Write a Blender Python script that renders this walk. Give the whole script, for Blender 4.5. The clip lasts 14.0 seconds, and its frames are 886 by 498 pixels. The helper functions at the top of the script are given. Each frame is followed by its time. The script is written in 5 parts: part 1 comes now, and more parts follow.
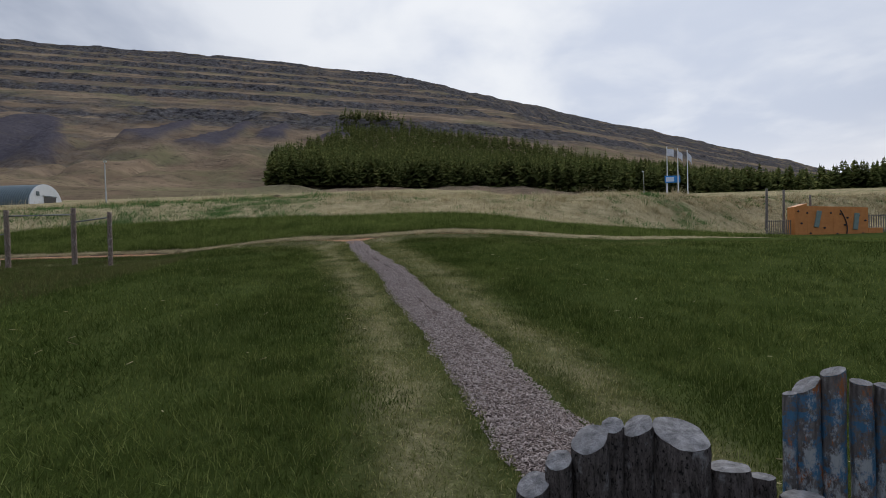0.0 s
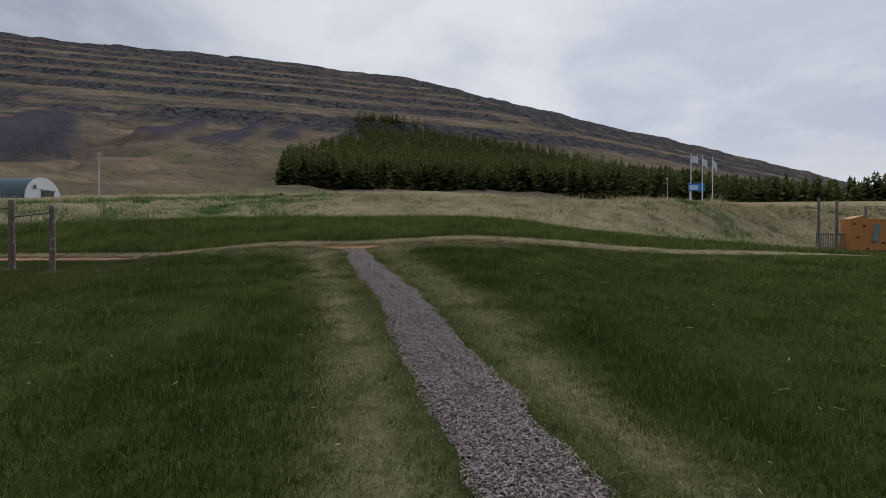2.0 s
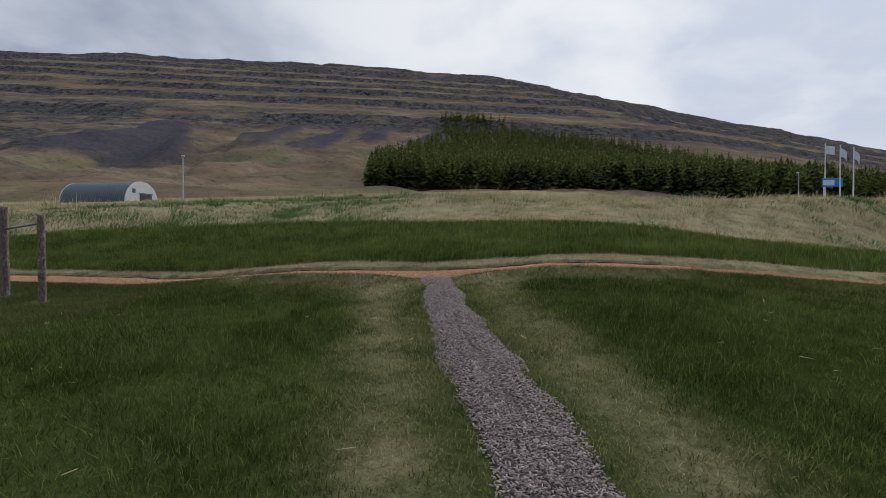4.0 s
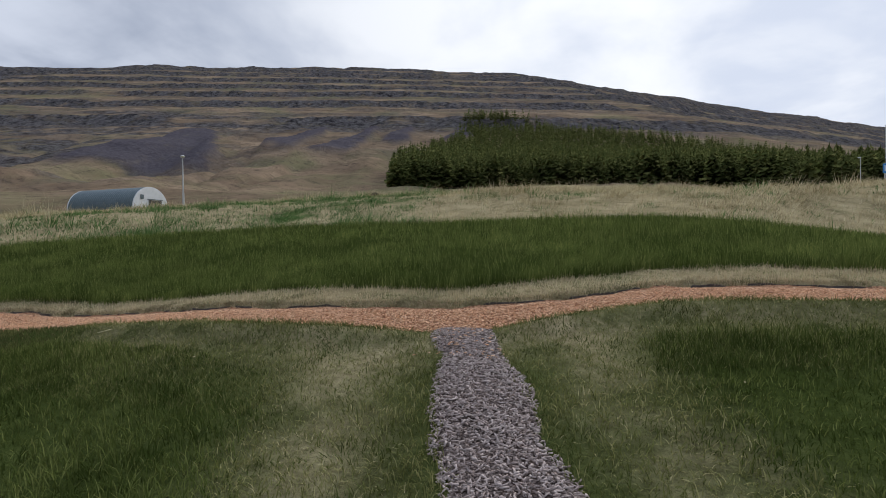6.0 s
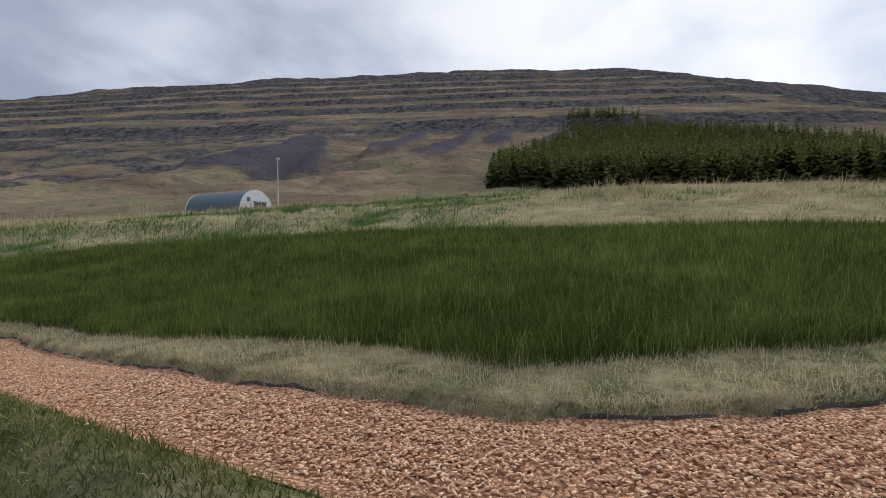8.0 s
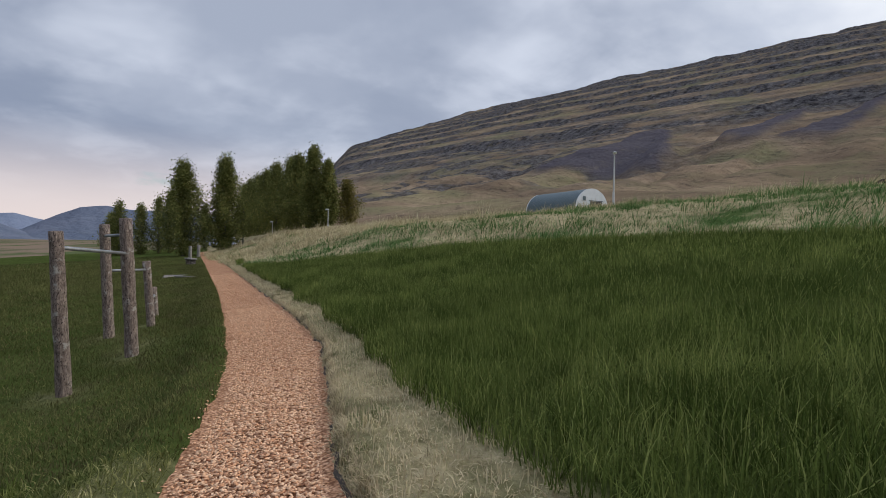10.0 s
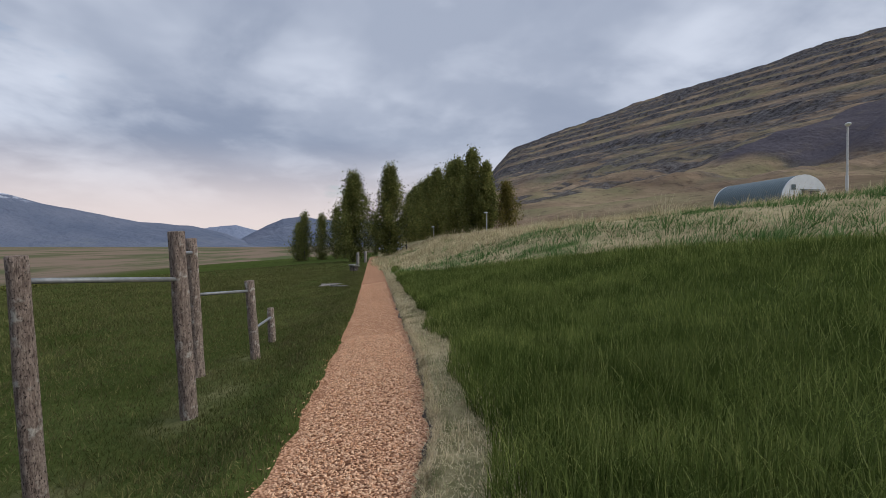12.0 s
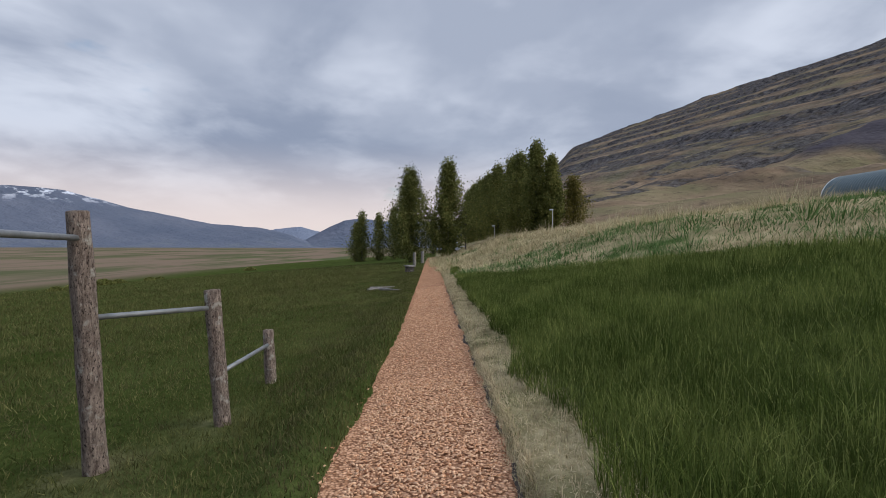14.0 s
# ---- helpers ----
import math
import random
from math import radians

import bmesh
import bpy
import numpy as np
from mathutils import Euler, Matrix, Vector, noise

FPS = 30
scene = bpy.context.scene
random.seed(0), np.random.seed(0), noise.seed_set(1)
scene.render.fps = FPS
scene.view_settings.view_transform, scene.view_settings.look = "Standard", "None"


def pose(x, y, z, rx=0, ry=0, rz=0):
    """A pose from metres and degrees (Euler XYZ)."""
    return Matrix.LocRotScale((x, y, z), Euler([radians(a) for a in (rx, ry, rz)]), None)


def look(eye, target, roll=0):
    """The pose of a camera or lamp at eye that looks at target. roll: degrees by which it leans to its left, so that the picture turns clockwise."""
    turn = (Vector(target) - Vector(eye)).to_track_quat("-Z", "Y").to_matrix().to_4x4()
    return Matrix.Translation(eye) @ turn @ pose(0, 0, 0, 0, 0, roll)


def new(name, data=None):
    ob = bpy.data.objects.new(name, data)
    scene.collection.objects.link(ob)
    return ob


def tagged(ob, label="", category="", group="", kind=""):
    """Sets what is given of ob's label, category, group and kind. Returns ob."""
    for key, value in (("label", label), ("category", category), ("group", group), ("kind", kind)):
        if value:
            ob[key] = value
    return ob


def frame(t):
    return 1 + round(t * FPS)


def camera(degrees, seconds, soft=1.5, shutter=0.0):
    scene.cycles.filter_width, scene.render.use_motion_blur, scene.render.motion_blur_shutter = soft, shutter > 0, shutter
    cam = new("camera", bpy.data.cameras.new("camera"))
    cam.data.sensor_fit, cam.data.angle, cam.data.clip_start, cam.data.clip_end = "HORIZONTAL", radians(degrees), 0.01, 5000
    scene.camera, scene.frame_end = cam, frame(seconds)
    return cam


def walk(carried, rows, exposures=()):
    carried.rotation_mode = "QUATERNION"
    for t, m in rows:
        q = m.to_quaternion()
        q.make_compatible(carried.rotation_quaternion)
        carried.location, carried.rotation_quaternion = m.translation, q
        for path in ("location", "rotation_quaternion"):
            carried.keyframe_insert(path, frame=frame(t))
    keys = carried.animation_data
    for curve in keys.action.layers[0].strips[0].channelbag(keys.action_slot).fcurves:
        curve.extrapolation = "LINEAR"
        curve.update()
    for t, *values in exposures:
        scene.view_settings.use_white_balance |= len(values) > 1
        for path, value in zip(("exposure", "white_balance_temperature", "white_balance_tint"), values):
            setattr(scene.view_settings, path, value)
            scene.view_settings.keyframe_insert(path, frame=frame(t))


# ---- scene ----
cam = camera(82.03, 14.0, soft=0.8)
PATH = [
    (0, (3.806, -16.402, 0.015), (3.198, -6.422, -0.166), -1.54),
    (0.5, (3.892, -15.638, 0.032), (3.378, -5.652, -0.131), -1.00),
    (1, (3.711, -14.751, 0.053), (3.222, -4.764, -0.094), -0.45),
    (1.5, (3.492, -13.973, 0.114), (2.941, -3.988, -0.010), -0.15),
    (2, (3.299, -13.023, 0.167), (2.475, -3.057, 0.069), -0.18),
    (2.5, (3.135, -11.951, 0.295), (1.830, -2.037, 0.183), -0.31),
    (3, (2.921, -10.745, 0.435), (1.186, -0.898, 0.304), -0.15),
    (3.5, (2.619, -9.720, 0.582), (0.502, 0.053, 0.457), 0.07),
    (4, (2.195, -8.458, 0.642), (-0.266, 1.234, 0.538), 0.17),
    (6.3, (0.985, -3.711, 0.814), (-2.052, 5.816, 0.722), -0.99),
    (6.5, (0.939, -3.378, 0.798), (-2.188, 6.121, 0.760), -0.75),
    (7, (0.828, -2.717, 0.870), (-2.633, 6.665, 0.819), -0.80),
    (7.5, (0.627, -2.075, 0.951), (-3.328, 7.110, 0.906), -0.39),
    (8, (0.485, -1.472, 1.033), (-4.264, 7.328, 0.993), -0.35),
    (8.5, (0.066, -0.832, 1.057), (-5.838, 7.239, 1.027), 0.66),
    (9, (-0.352, -0.282, 1.051), (-7.602, 6.606, 1.058), 0.18),
    (9.2, (-0.578, -0.110, 1.066), (-8.344, 6.190, 1.062), 0.68),
    (11.3, (-2.876, 1.391, 1.290), (-12.678, 3.366, 1.207), 0.40),
    (11.5, (-3.170, 1.482, 1.320), (-13.027, 3.163, 1.244), 0.60),
    (12, (-4.084, 1.552, 1.267), (-14.008, 2.777, 1.175), 0.20),
    (12.5, (-4.939, 1.537, 1.277), (-14.901, 2.408, 1.212), 0.65),
    (13, (-5.851, 1.561, 1.206), (-15.839, 2.064, 1.155), 0.25),
    (13.5, (-6.732, 1.574, 1.162), (-16.729, 1.823, 1.090), 0.25),
    (14, (-7.593, 1.571, 1.108), (-17.592, 1.666, 1.034), 0.25),
]
walk(cam, [(t, look(eye, target, roll)) for t, eye, target, roll in PATH],
     exposures=[(0.0, 0.08), (1.0, -0.08), (2.5, -0.16), (4.2, 0.06), (6.3, 0.28), (9.2, 0.27), (11.3, 0.27), (14.0, 0.3)])

# ---------------------------------------------------------------- world and sun
SUN_BEARING, SUN_HEIGHT = 78.0, 27.0


def sky():
    world = bpy.data.worlds.new("sky")
    scene.world = world
    world.use_nodes = True
    nt = world.node_tree
    nt.nodes.clear()
    out = nt.nodes.new("ShaderNodeOutputWorld")
    bg = nt.nodes.new("ShaderNodeBackground")
    nish = nt.nodes.new("ShaderNodeTexSky")
    nish.sky_type = "NISHITA"
    nish.sun_disc = False
    nish.sun_elevation = radians(SUN_HEIGHT)
    nish.sun_rotation = radians(90.0 - SUN_BEARING)
    nish.air_density, nish.dust_density = 1.0, 1.5
    co = nt.nodes.new("ShaderNodeTexCoord")
    # flatten the dome so that clouds stretch towards the horizon
    sep = nt.nodes.new("ShaderNodeSeparateXYZ")
    nt.links.new(co.outputs["Generated"], sep.inputs[0])
    up = nt.nodes.new("ShaderNodeMath")
    up.operation = "ADD"
    up.inputs[1].default_value = 0.22
    nt.links.new(sep.outputs["Z"], up.inputs[0])
    lift = nt.nodes.new("ShaderNodeMath")
    lift.operation = "MAXIMUM"
    lift.inputs[1].default_value = 0.1
    nt.links.new(up.outputs[0], lift.inputs[0])
    flat = nt.nodes.new("ShaderNodeCombineXYZ")
    for axis in ("X", "Y"):
        d = nt.nodes.new("ShaderNodeMath")
        d.operation = "DIVIDE"
        nt.links.new(sep.outputs[axis], d.inputs[0])
        nt.links.new(lift.outputs[0], d.inputs[1])
        nt.links.new(d.outputs[0], flat.inputs[axis])

    def clouds(scale, detail, seed, lo, hi, rough=0.55, most=1.0):
        shift = nt.nodes.new("ShaderNodeVectorMath")
        shift.operation = "ADD"
        shift.inputs[1].default_value = (seed, seed * 0.7, seed * 0.3)
        nt.links.new(flat.outputs[0], shift.inputs[0])
        n = nt.nodes.new("ShaderNodeTexNoise")
        n.inputs["Scale"].default_value = scale
        n.inputs["Detail"].default_value = detail
        n.inputs["Roughness"].default_value = rough
        n.inputs["Distortion"].default_value = 0.25
        nt.links.new(shift.outputs[0], n.inputs["Vector"])
        m = nt.nodes.new("ShaderNodeMapRange")
        m.interpolation_type = "SMOOTHSTEP"
        m.inputs["From Min"].default_value, m.inputs["From Max"].default_value = lo, hi
        m.inputs["To Max"].default_value = most
        nt.links.new(n.outputs["Fac"], m.inputs["Value"])
        return m.outputs["Result"]

    def mix(fac, a, b):
        m = nt.nodes.new("ShaderNodeMix")
        m.data_type = "RGBA"
        for socket, v in ((m.inputs["Factor"], fac), (m.inputs["A"], a), (m.inputs["B"], b)):
            if hasattr(v, "is_output"):
                nt.links.new(v, socket)
            else:
                socket.default_value = v
        return m.outputs["Result"]

    # cloud layer: bright near the sun, blue-grey away from it
    sun_dir = Vector((math.cos(radians(SUN_BEARING)) * math.cos(radians(SUN_HEIGHT)),
                      math.sin(radians(SUN_BEARING)) * math.cos(radians(SUN_HEIGHT)), math.sin(radians(SUN_HEIGHT))))
    dot = nt.nodes.new("ShaderNodeVectorMath")
    dot.operation = "DOT_PRODUCT"
    dot.inputs[1].default_value = sun_dir
    nt.links.new(co.outputs["Generated"], dot.inputs[0])
    near = nt.nodes.new("ShaderNodeMapRange")
    near.interpolation_type = "SMOOTHSTEP"
    near.inputs["From Min"].default_value, near.inputs["From Max"].default_value = 0.5, 1.0
    nt.links.new(dot.outputs["Value"], near.inputs["Value"])
    low = nt.nodes.new("ShaderNodeMapRange")
    low.interpolation_type = "SMOOTHSTEP"
    low.inputs["From Min"].default_value, low.inputs["From Max"].default_value = 0.02, 0.2
    nt.links.new(sep.outputs["Z"], low.inputs["Value"])
    dark = mix(near.outputs["Result"], (0.225, 0.268, 0.365, 1), (0.57, 0.625, 0.745, 1))
    pale = mix(near.outputs["Result"], (0.52, 0.565, 0.665, 1), (0.82, 0.845, 0.89, 1))
    cloud = mix(clouds(0.95, 6, 5.3, 0.40, 0.62, 0.52), dark, pale)
    cloud = mix(clouds(1.9, 5, 9.4, 0.52, 0.85, 0.5), cloud, pale)
    away = nt.nodes.new("ShaderNodeMath")
    away.operation = "SUBTRACT"
    away.inputs[0].default_value = 1.0
    nt.links.new(near.outputs["Result"], away.inputs[1])
    mass = nt.nodes.new("ShaderNodeMath")
    mass.operation = "MULTIPLY"
    nt.links.new(away.outputs[0], mass.inputs[0])
    nt.links.new(clouds(0.8, 5, 14.2, 0.42, 0.60, 0.5, 0.7), mass.inputs[1])
    cloud = mix(mass.outputs[0], cloud, dark)
    cloud = mix(clouds(2.8, 5, 27.0, 0.47, 0.70, 0.5, 0.4), cloud, pale)
    cloud = mix(clouds(1.8, 5, 33.0, 0.48, 0.70, 0.5, 0.5), cloud, dark)
    horizon = mix(near.outputs["Result"], (0.66, 0.58, 0.57, 1), (0.86, 0.88, 0.92, 1))
    cloud = mix(low.outputs["Result"], horizon, cloud)
    # a few gaps in which the clear sky shows
    clear = nt.nodes.new("ShaderNodeMix")
    clear.data_type = "RGBA"
    clear.blend_type = "MULTIPLY"
    clear.inputs["Factor"].default_value = 1.0
    nt.links.new(nish.outputs["Color"], clear.inputs["A"])
    clear.inputs["B"].default_value = (0.11, 0.11, 0.11, 1)
    gap = clouds(1.5, 5, 21.0, 0.66, 0.80)
    final = mix(gap, cloud, clear.outputs["Result"])
    nt.links.new(final, bg.inputs["Color"])
    # an overcast sky is brighter overhead
    high = nt.nodes.new("ShaderNodeMapRange")
    high.interpolation_type = "SMOOTHSTEP"
    high.inputs["From Min"].default_value, high.inputs["From Max"].default_value = 0.42, 0.95
    high.inputs["To Min"].default_value, high.inputs["To Max"].default_value = 1.0, 1.95
    nt.links.new(sep.outputs["Z"], high.inputs["Value"])
    nt.links.new(high.outputs["Result"], bg.inputs["Strength"])
    nt.links.new(bg.outputs[0], out.inputs["Surface"])
    lamp = bpy.data.lights.new("sun", "SUN")
    lamp.energy, lamp.angle, lamp.color = 1.3, radians(16), (1.0, 0.96, 0.9)
    sun = new("sun", lamp)
    sun.matrix_world = look(sun_dir * 50, (0, 0, 0))


sky()

# ---------------------------------------------------------------- helpers


def sstep(t):
    t = np.clip(t, 0, 1)
    return t * t * (3 - 2 * t)


def part(name, bm, material, parent=None, label=""):
    """Links a bmesh as one mesh object, under a thing or a part where one is given."""
    me = bpy.data.meshes.new(name)
    bm.to_mesh(me)
    bm.free()
    me.materials.append(material)
    ob = new(name, me)
    if parent is not None:
        ob.parent = parent
    if label:
        ob["label"] = label
    return ob


def mesh_np(name, verts, faces, material, smooth=False, parent=None):
    """A mesh from arrays: verts (n,3); faces: a list of (m,k) index arrays."""
    me = bpy.data.meshes.new(name)
    verts = np.asarray(verts, dtype=np.float32)
    me.vertices.add(len(verts))
    me.vertices.foreach_set("co", verts.ravel())
    loops = np.concatenate([f.ravel() for f in faces]).astype(np.int32)
    totals = np.concatenate([np.full(len(f), f.shape[1]) for f in faces]).astype(np.int32)
    starts = np.concatenate([[0], np.cumsum(totals)[:-1]]).astype(np.int32)
    me.loops.add(len(loops))
    me.loops.foreach_set("vertex_index", loops)
    me.polygons.add(len(totals))
    me.polygons.foreach_set("loop_start", starts)
    me.polygons.foreach_set("loop_total", totals)
    if smooth:
        me.polygons.foreach_set("use_smooth", np.ones(len(totals), dtype=bool))
    me.update(calc_edges=True)
    me.validate()
    if material:
        me.materials.append(material)
    ob = new(name, me)
    if parent is not None:
        ob.parent = parent
    return ob


def attr(ob, name, values):
    a = ob.data.attributes.new(name, "FLOAT", "POINT")
    a.data.foreach_set("value", np.asarray(values, dtype=np.float32))


def grid_faces(nu, nv):
    i = np.arange(nu * nv).reshape(nu, nv)
    return np.stack([i[:-1, :-1], i[1:, :-1], i[1:, 1:], i[:-1, 1:]], -1).reshape(-1, 4)


def value_noise(x, y, seed=0):
    """Smooth noise in 0..1 on arrays."""
    xi, yi = np.floor(x).astype(np.int64), np.floor(y).astype(np.int64)
    xf, yf = x - xi, y - yi
    u, v = xf * xf * (3 - 2 * xf), yf * yf * (3 - 2 * yf)

    def h(a, b):
        n = (a * 374761393 + b * 668265263 + seed * 974711) & 0x7FFFFFFF
        n = ((n ^ (n >> 13)) * 1274126177) & 0x7FFFFFFF
        return ((n ^ (n >> 16)) & 0xFFFF) / 65535.0

    return (h(xi, yi) * (1 - u) + h(xi + 1, yi) * u) * (1 - v) + (h(xi, yi + 1) * (1 - u) + h(xi + 1, yi + 1) * u) * v


def fbm(x, y, octaves=4, seed=0):
    total, amp, norm = 0.0, 1.0, 0.0
    for o in range(octaves):
        total = total + amp * value_noise(x * 2 ** o, y * 2 ** o, seed + o * 17)
        norm += amp
        amp *= 0.5
    return total / norm


# ---------------------------------------------------------------- the lie of the land
EDGE_X = [-95, -70, -17, -10.5, -8, -6.5, -5.3, -4, -2.5, -0.5, 0, 0.8, 1.7, 3, 6, 14, 34]
NEAR_Y = [-0.05, 0.1, 0.93, 0.9, 0.82, 0.68, 0.52, 0.34, 0.15, 0.12, 0.25, 0.75, 1.3, 1.5, 2.2, 4.0, 9.0]
FAR_Y = [1.15, 1.3, 1.91, 2.0, 1.9, 1.62, 1.38, 1.12, 0.95, 1.05, 1.2, 1.6, 2.25, 2.4, 3.2, 5.0, 10.0]
TALL_Y = [1.9, 1.9, 2.4, 2.45, 2.35, 2.15, 1.95, 1.72, 1.62, 1.75, 2.0, 2.5, 2.95, 3.3, 4.2, 6.0, 11.0]


def near_edge(x):
    return np.interp(x, EDGE_X, NEAR_Y)


def far_edge(x):
    return np.interp(x, EDGE_X, FAR_Y)


def tall_edge(x):
    return np.interp(x, EDGE_X, TALL_Y)


def gravel_x(y):
    return np.interp(y, [-26, -16, -13.2, -11.5, -10, -8.5, -7.2, -5.4, -1.5, 0.6], [7.4, 5.18, 4.54, 4.05, 3.6, 3.11, 2.65, 2.05, 0.45, -0.25])


def gravel_half(y):
    return np.interp(y, [-16, -9, -4, 0], [0.45, 0.41, 0.35, 0.28])


def foot_y(x):
    """Where the long green grass ends at the foot of the bank."""
    return np.interp(x, [-60, -31, -27, -20, -16, -9.9, -2, 6, 14, 30, 60], [1.0, 2.3, 3.4, 8.6, 12.2, 14.4, 13.8, 13.2, 15.5, 27, 36])


def land(x, y):
    """Height of the ground."""
    x, y = np.asarray(x, float), np.asarray(y, float)
    steep = 0.115 - 0.09 * sstep((x - 3) / 17)
    yc = np.minimum(y, 55)
    z = np.where(y < 0, np.where(y > -8, 0.13 * y, -1.04 + 0.085 * (y + 8)), steep * yc)
    west = sstep((-x - 2) / 6)
    mead = np.where(y < 0, 0.075 * y, 0.115 * yc)
    z = z * (1 - west) + west * mead
    hollow = 1 - sstep((y - 1) / 9)
    z = z - 0.45 * west * hollow - 0.006 * np.clip(-x - 8, 0, 82) * hollow
    z = z - 0.5 * sstep((x - 2) / 8) - 0.5 * sstep((x - 15) / 12)
    bank = 0.95 + 2.9 * sstep((x - 2) / 20) - 0.35 * sstep((x + 4) / 6)
    z = z + bank * sstep((y - foot_y(x)) / 9.0)
    # the fields rise gently behind the bank
    z = z + 0.1 * np.clip(y - 52, 0, 60) * sstep((x - 5) / 20)
    # a low lip of turf before the wood chips and a raised verge behind them
    ne, fe = near_edge(x), far_edge(x)
    lip = 0.10 * np.exp(-((y - ne + 0.28) / 0.22) ** 2) * (1 - np.exp(-((x - gravel_x(y)) / 0.6) ** 2))
    bed = -0.04 * sstep((y - ne + 0.06) / 0.08) * (1 - sstep((y - fe - 0.02) / 0.08))
    verge = 0.05 * sstep((y - fe) / 0.15) * (1 - sstep((y - fe - 0.7) / 1.0))
    z = z + lip + bed + verge
    z = np.maximum(z, -13)
    return z


def hummocks(x, y):
    """The small unevenness of the turf, away from the paths."""
    off = sstep((np.abs(x - gravel_x(y)) - 0.5) / 0.8) * sstep((np.abs(y - 0.5 * (near_edge(x) + far_edge(x))) - 0.6) / 0.8)
    return (fbm(x * 0.8, y * 0.8, 3, 3) - 0.5) * 0.09 * (1 - sstep((np.hypot(x, y) - 60) / 100)) * off


def land_z(x, y):
    return float(land(np.array([x]), np.array([y]))[0])


TURN = radians(112.0)
V_DIR = (math.cos(TURN), math.sin(TURN))
U_DIR = (math.cos(TURN + math.pi / 2), math.sin(TURN + math.pi / 2))
PROFILE_W = [0, 45, 100, 170, 250, 327, 372, 381, 432, 442, 470, 528, 541, 575, 645, 661, 700, 775, 793, 850, 960, 980, 1050, 1400]
EVEN_W = [0, 45, 100, 170, 250, 327, 381, 541, 793, 980, 1050, 1400]
EVEN_Z = [-4, 3.5, 10.5, 21, 41, 69, 91, 155, 256, 326, 354, 366]
PROFILE_Z = [-4, 3.5, 10.5, 21, 41, 70, 84, 96, 108, 121, 127, 145, 162, 170, 190, 212, 222, 244, 266, 284, 312, 330, 354, 366]


def ridge_shift(u):
    return 2.6e-4 * np.maximum(0, u - 900) ** 2 + 0.37 * np.maximum(0, -u - 240)


def hill(x, y):
    """Height of the mountain's even form, without crags."""
    u, v = x * U_DIR[0] + y * U_DIR[1], x * V_DIR[0] + y * V_DIR[1]
    return np.interp(v - ridge_shift(u), PROFILE_W, PROFILE_Z)

# ---------------------------------------------------------------- materials


def material(name, rough=0.9):
    m = bpy.data.materials.new(name)
    m.use_nodes = True
    b = m.node_tree.nodes["Principled BSDF"]
    b.inputs["Roughness"].default_value = rough
    b.inputs["Specular IOR Level"].default_value = 0.25
    return m, m.node_tree, b


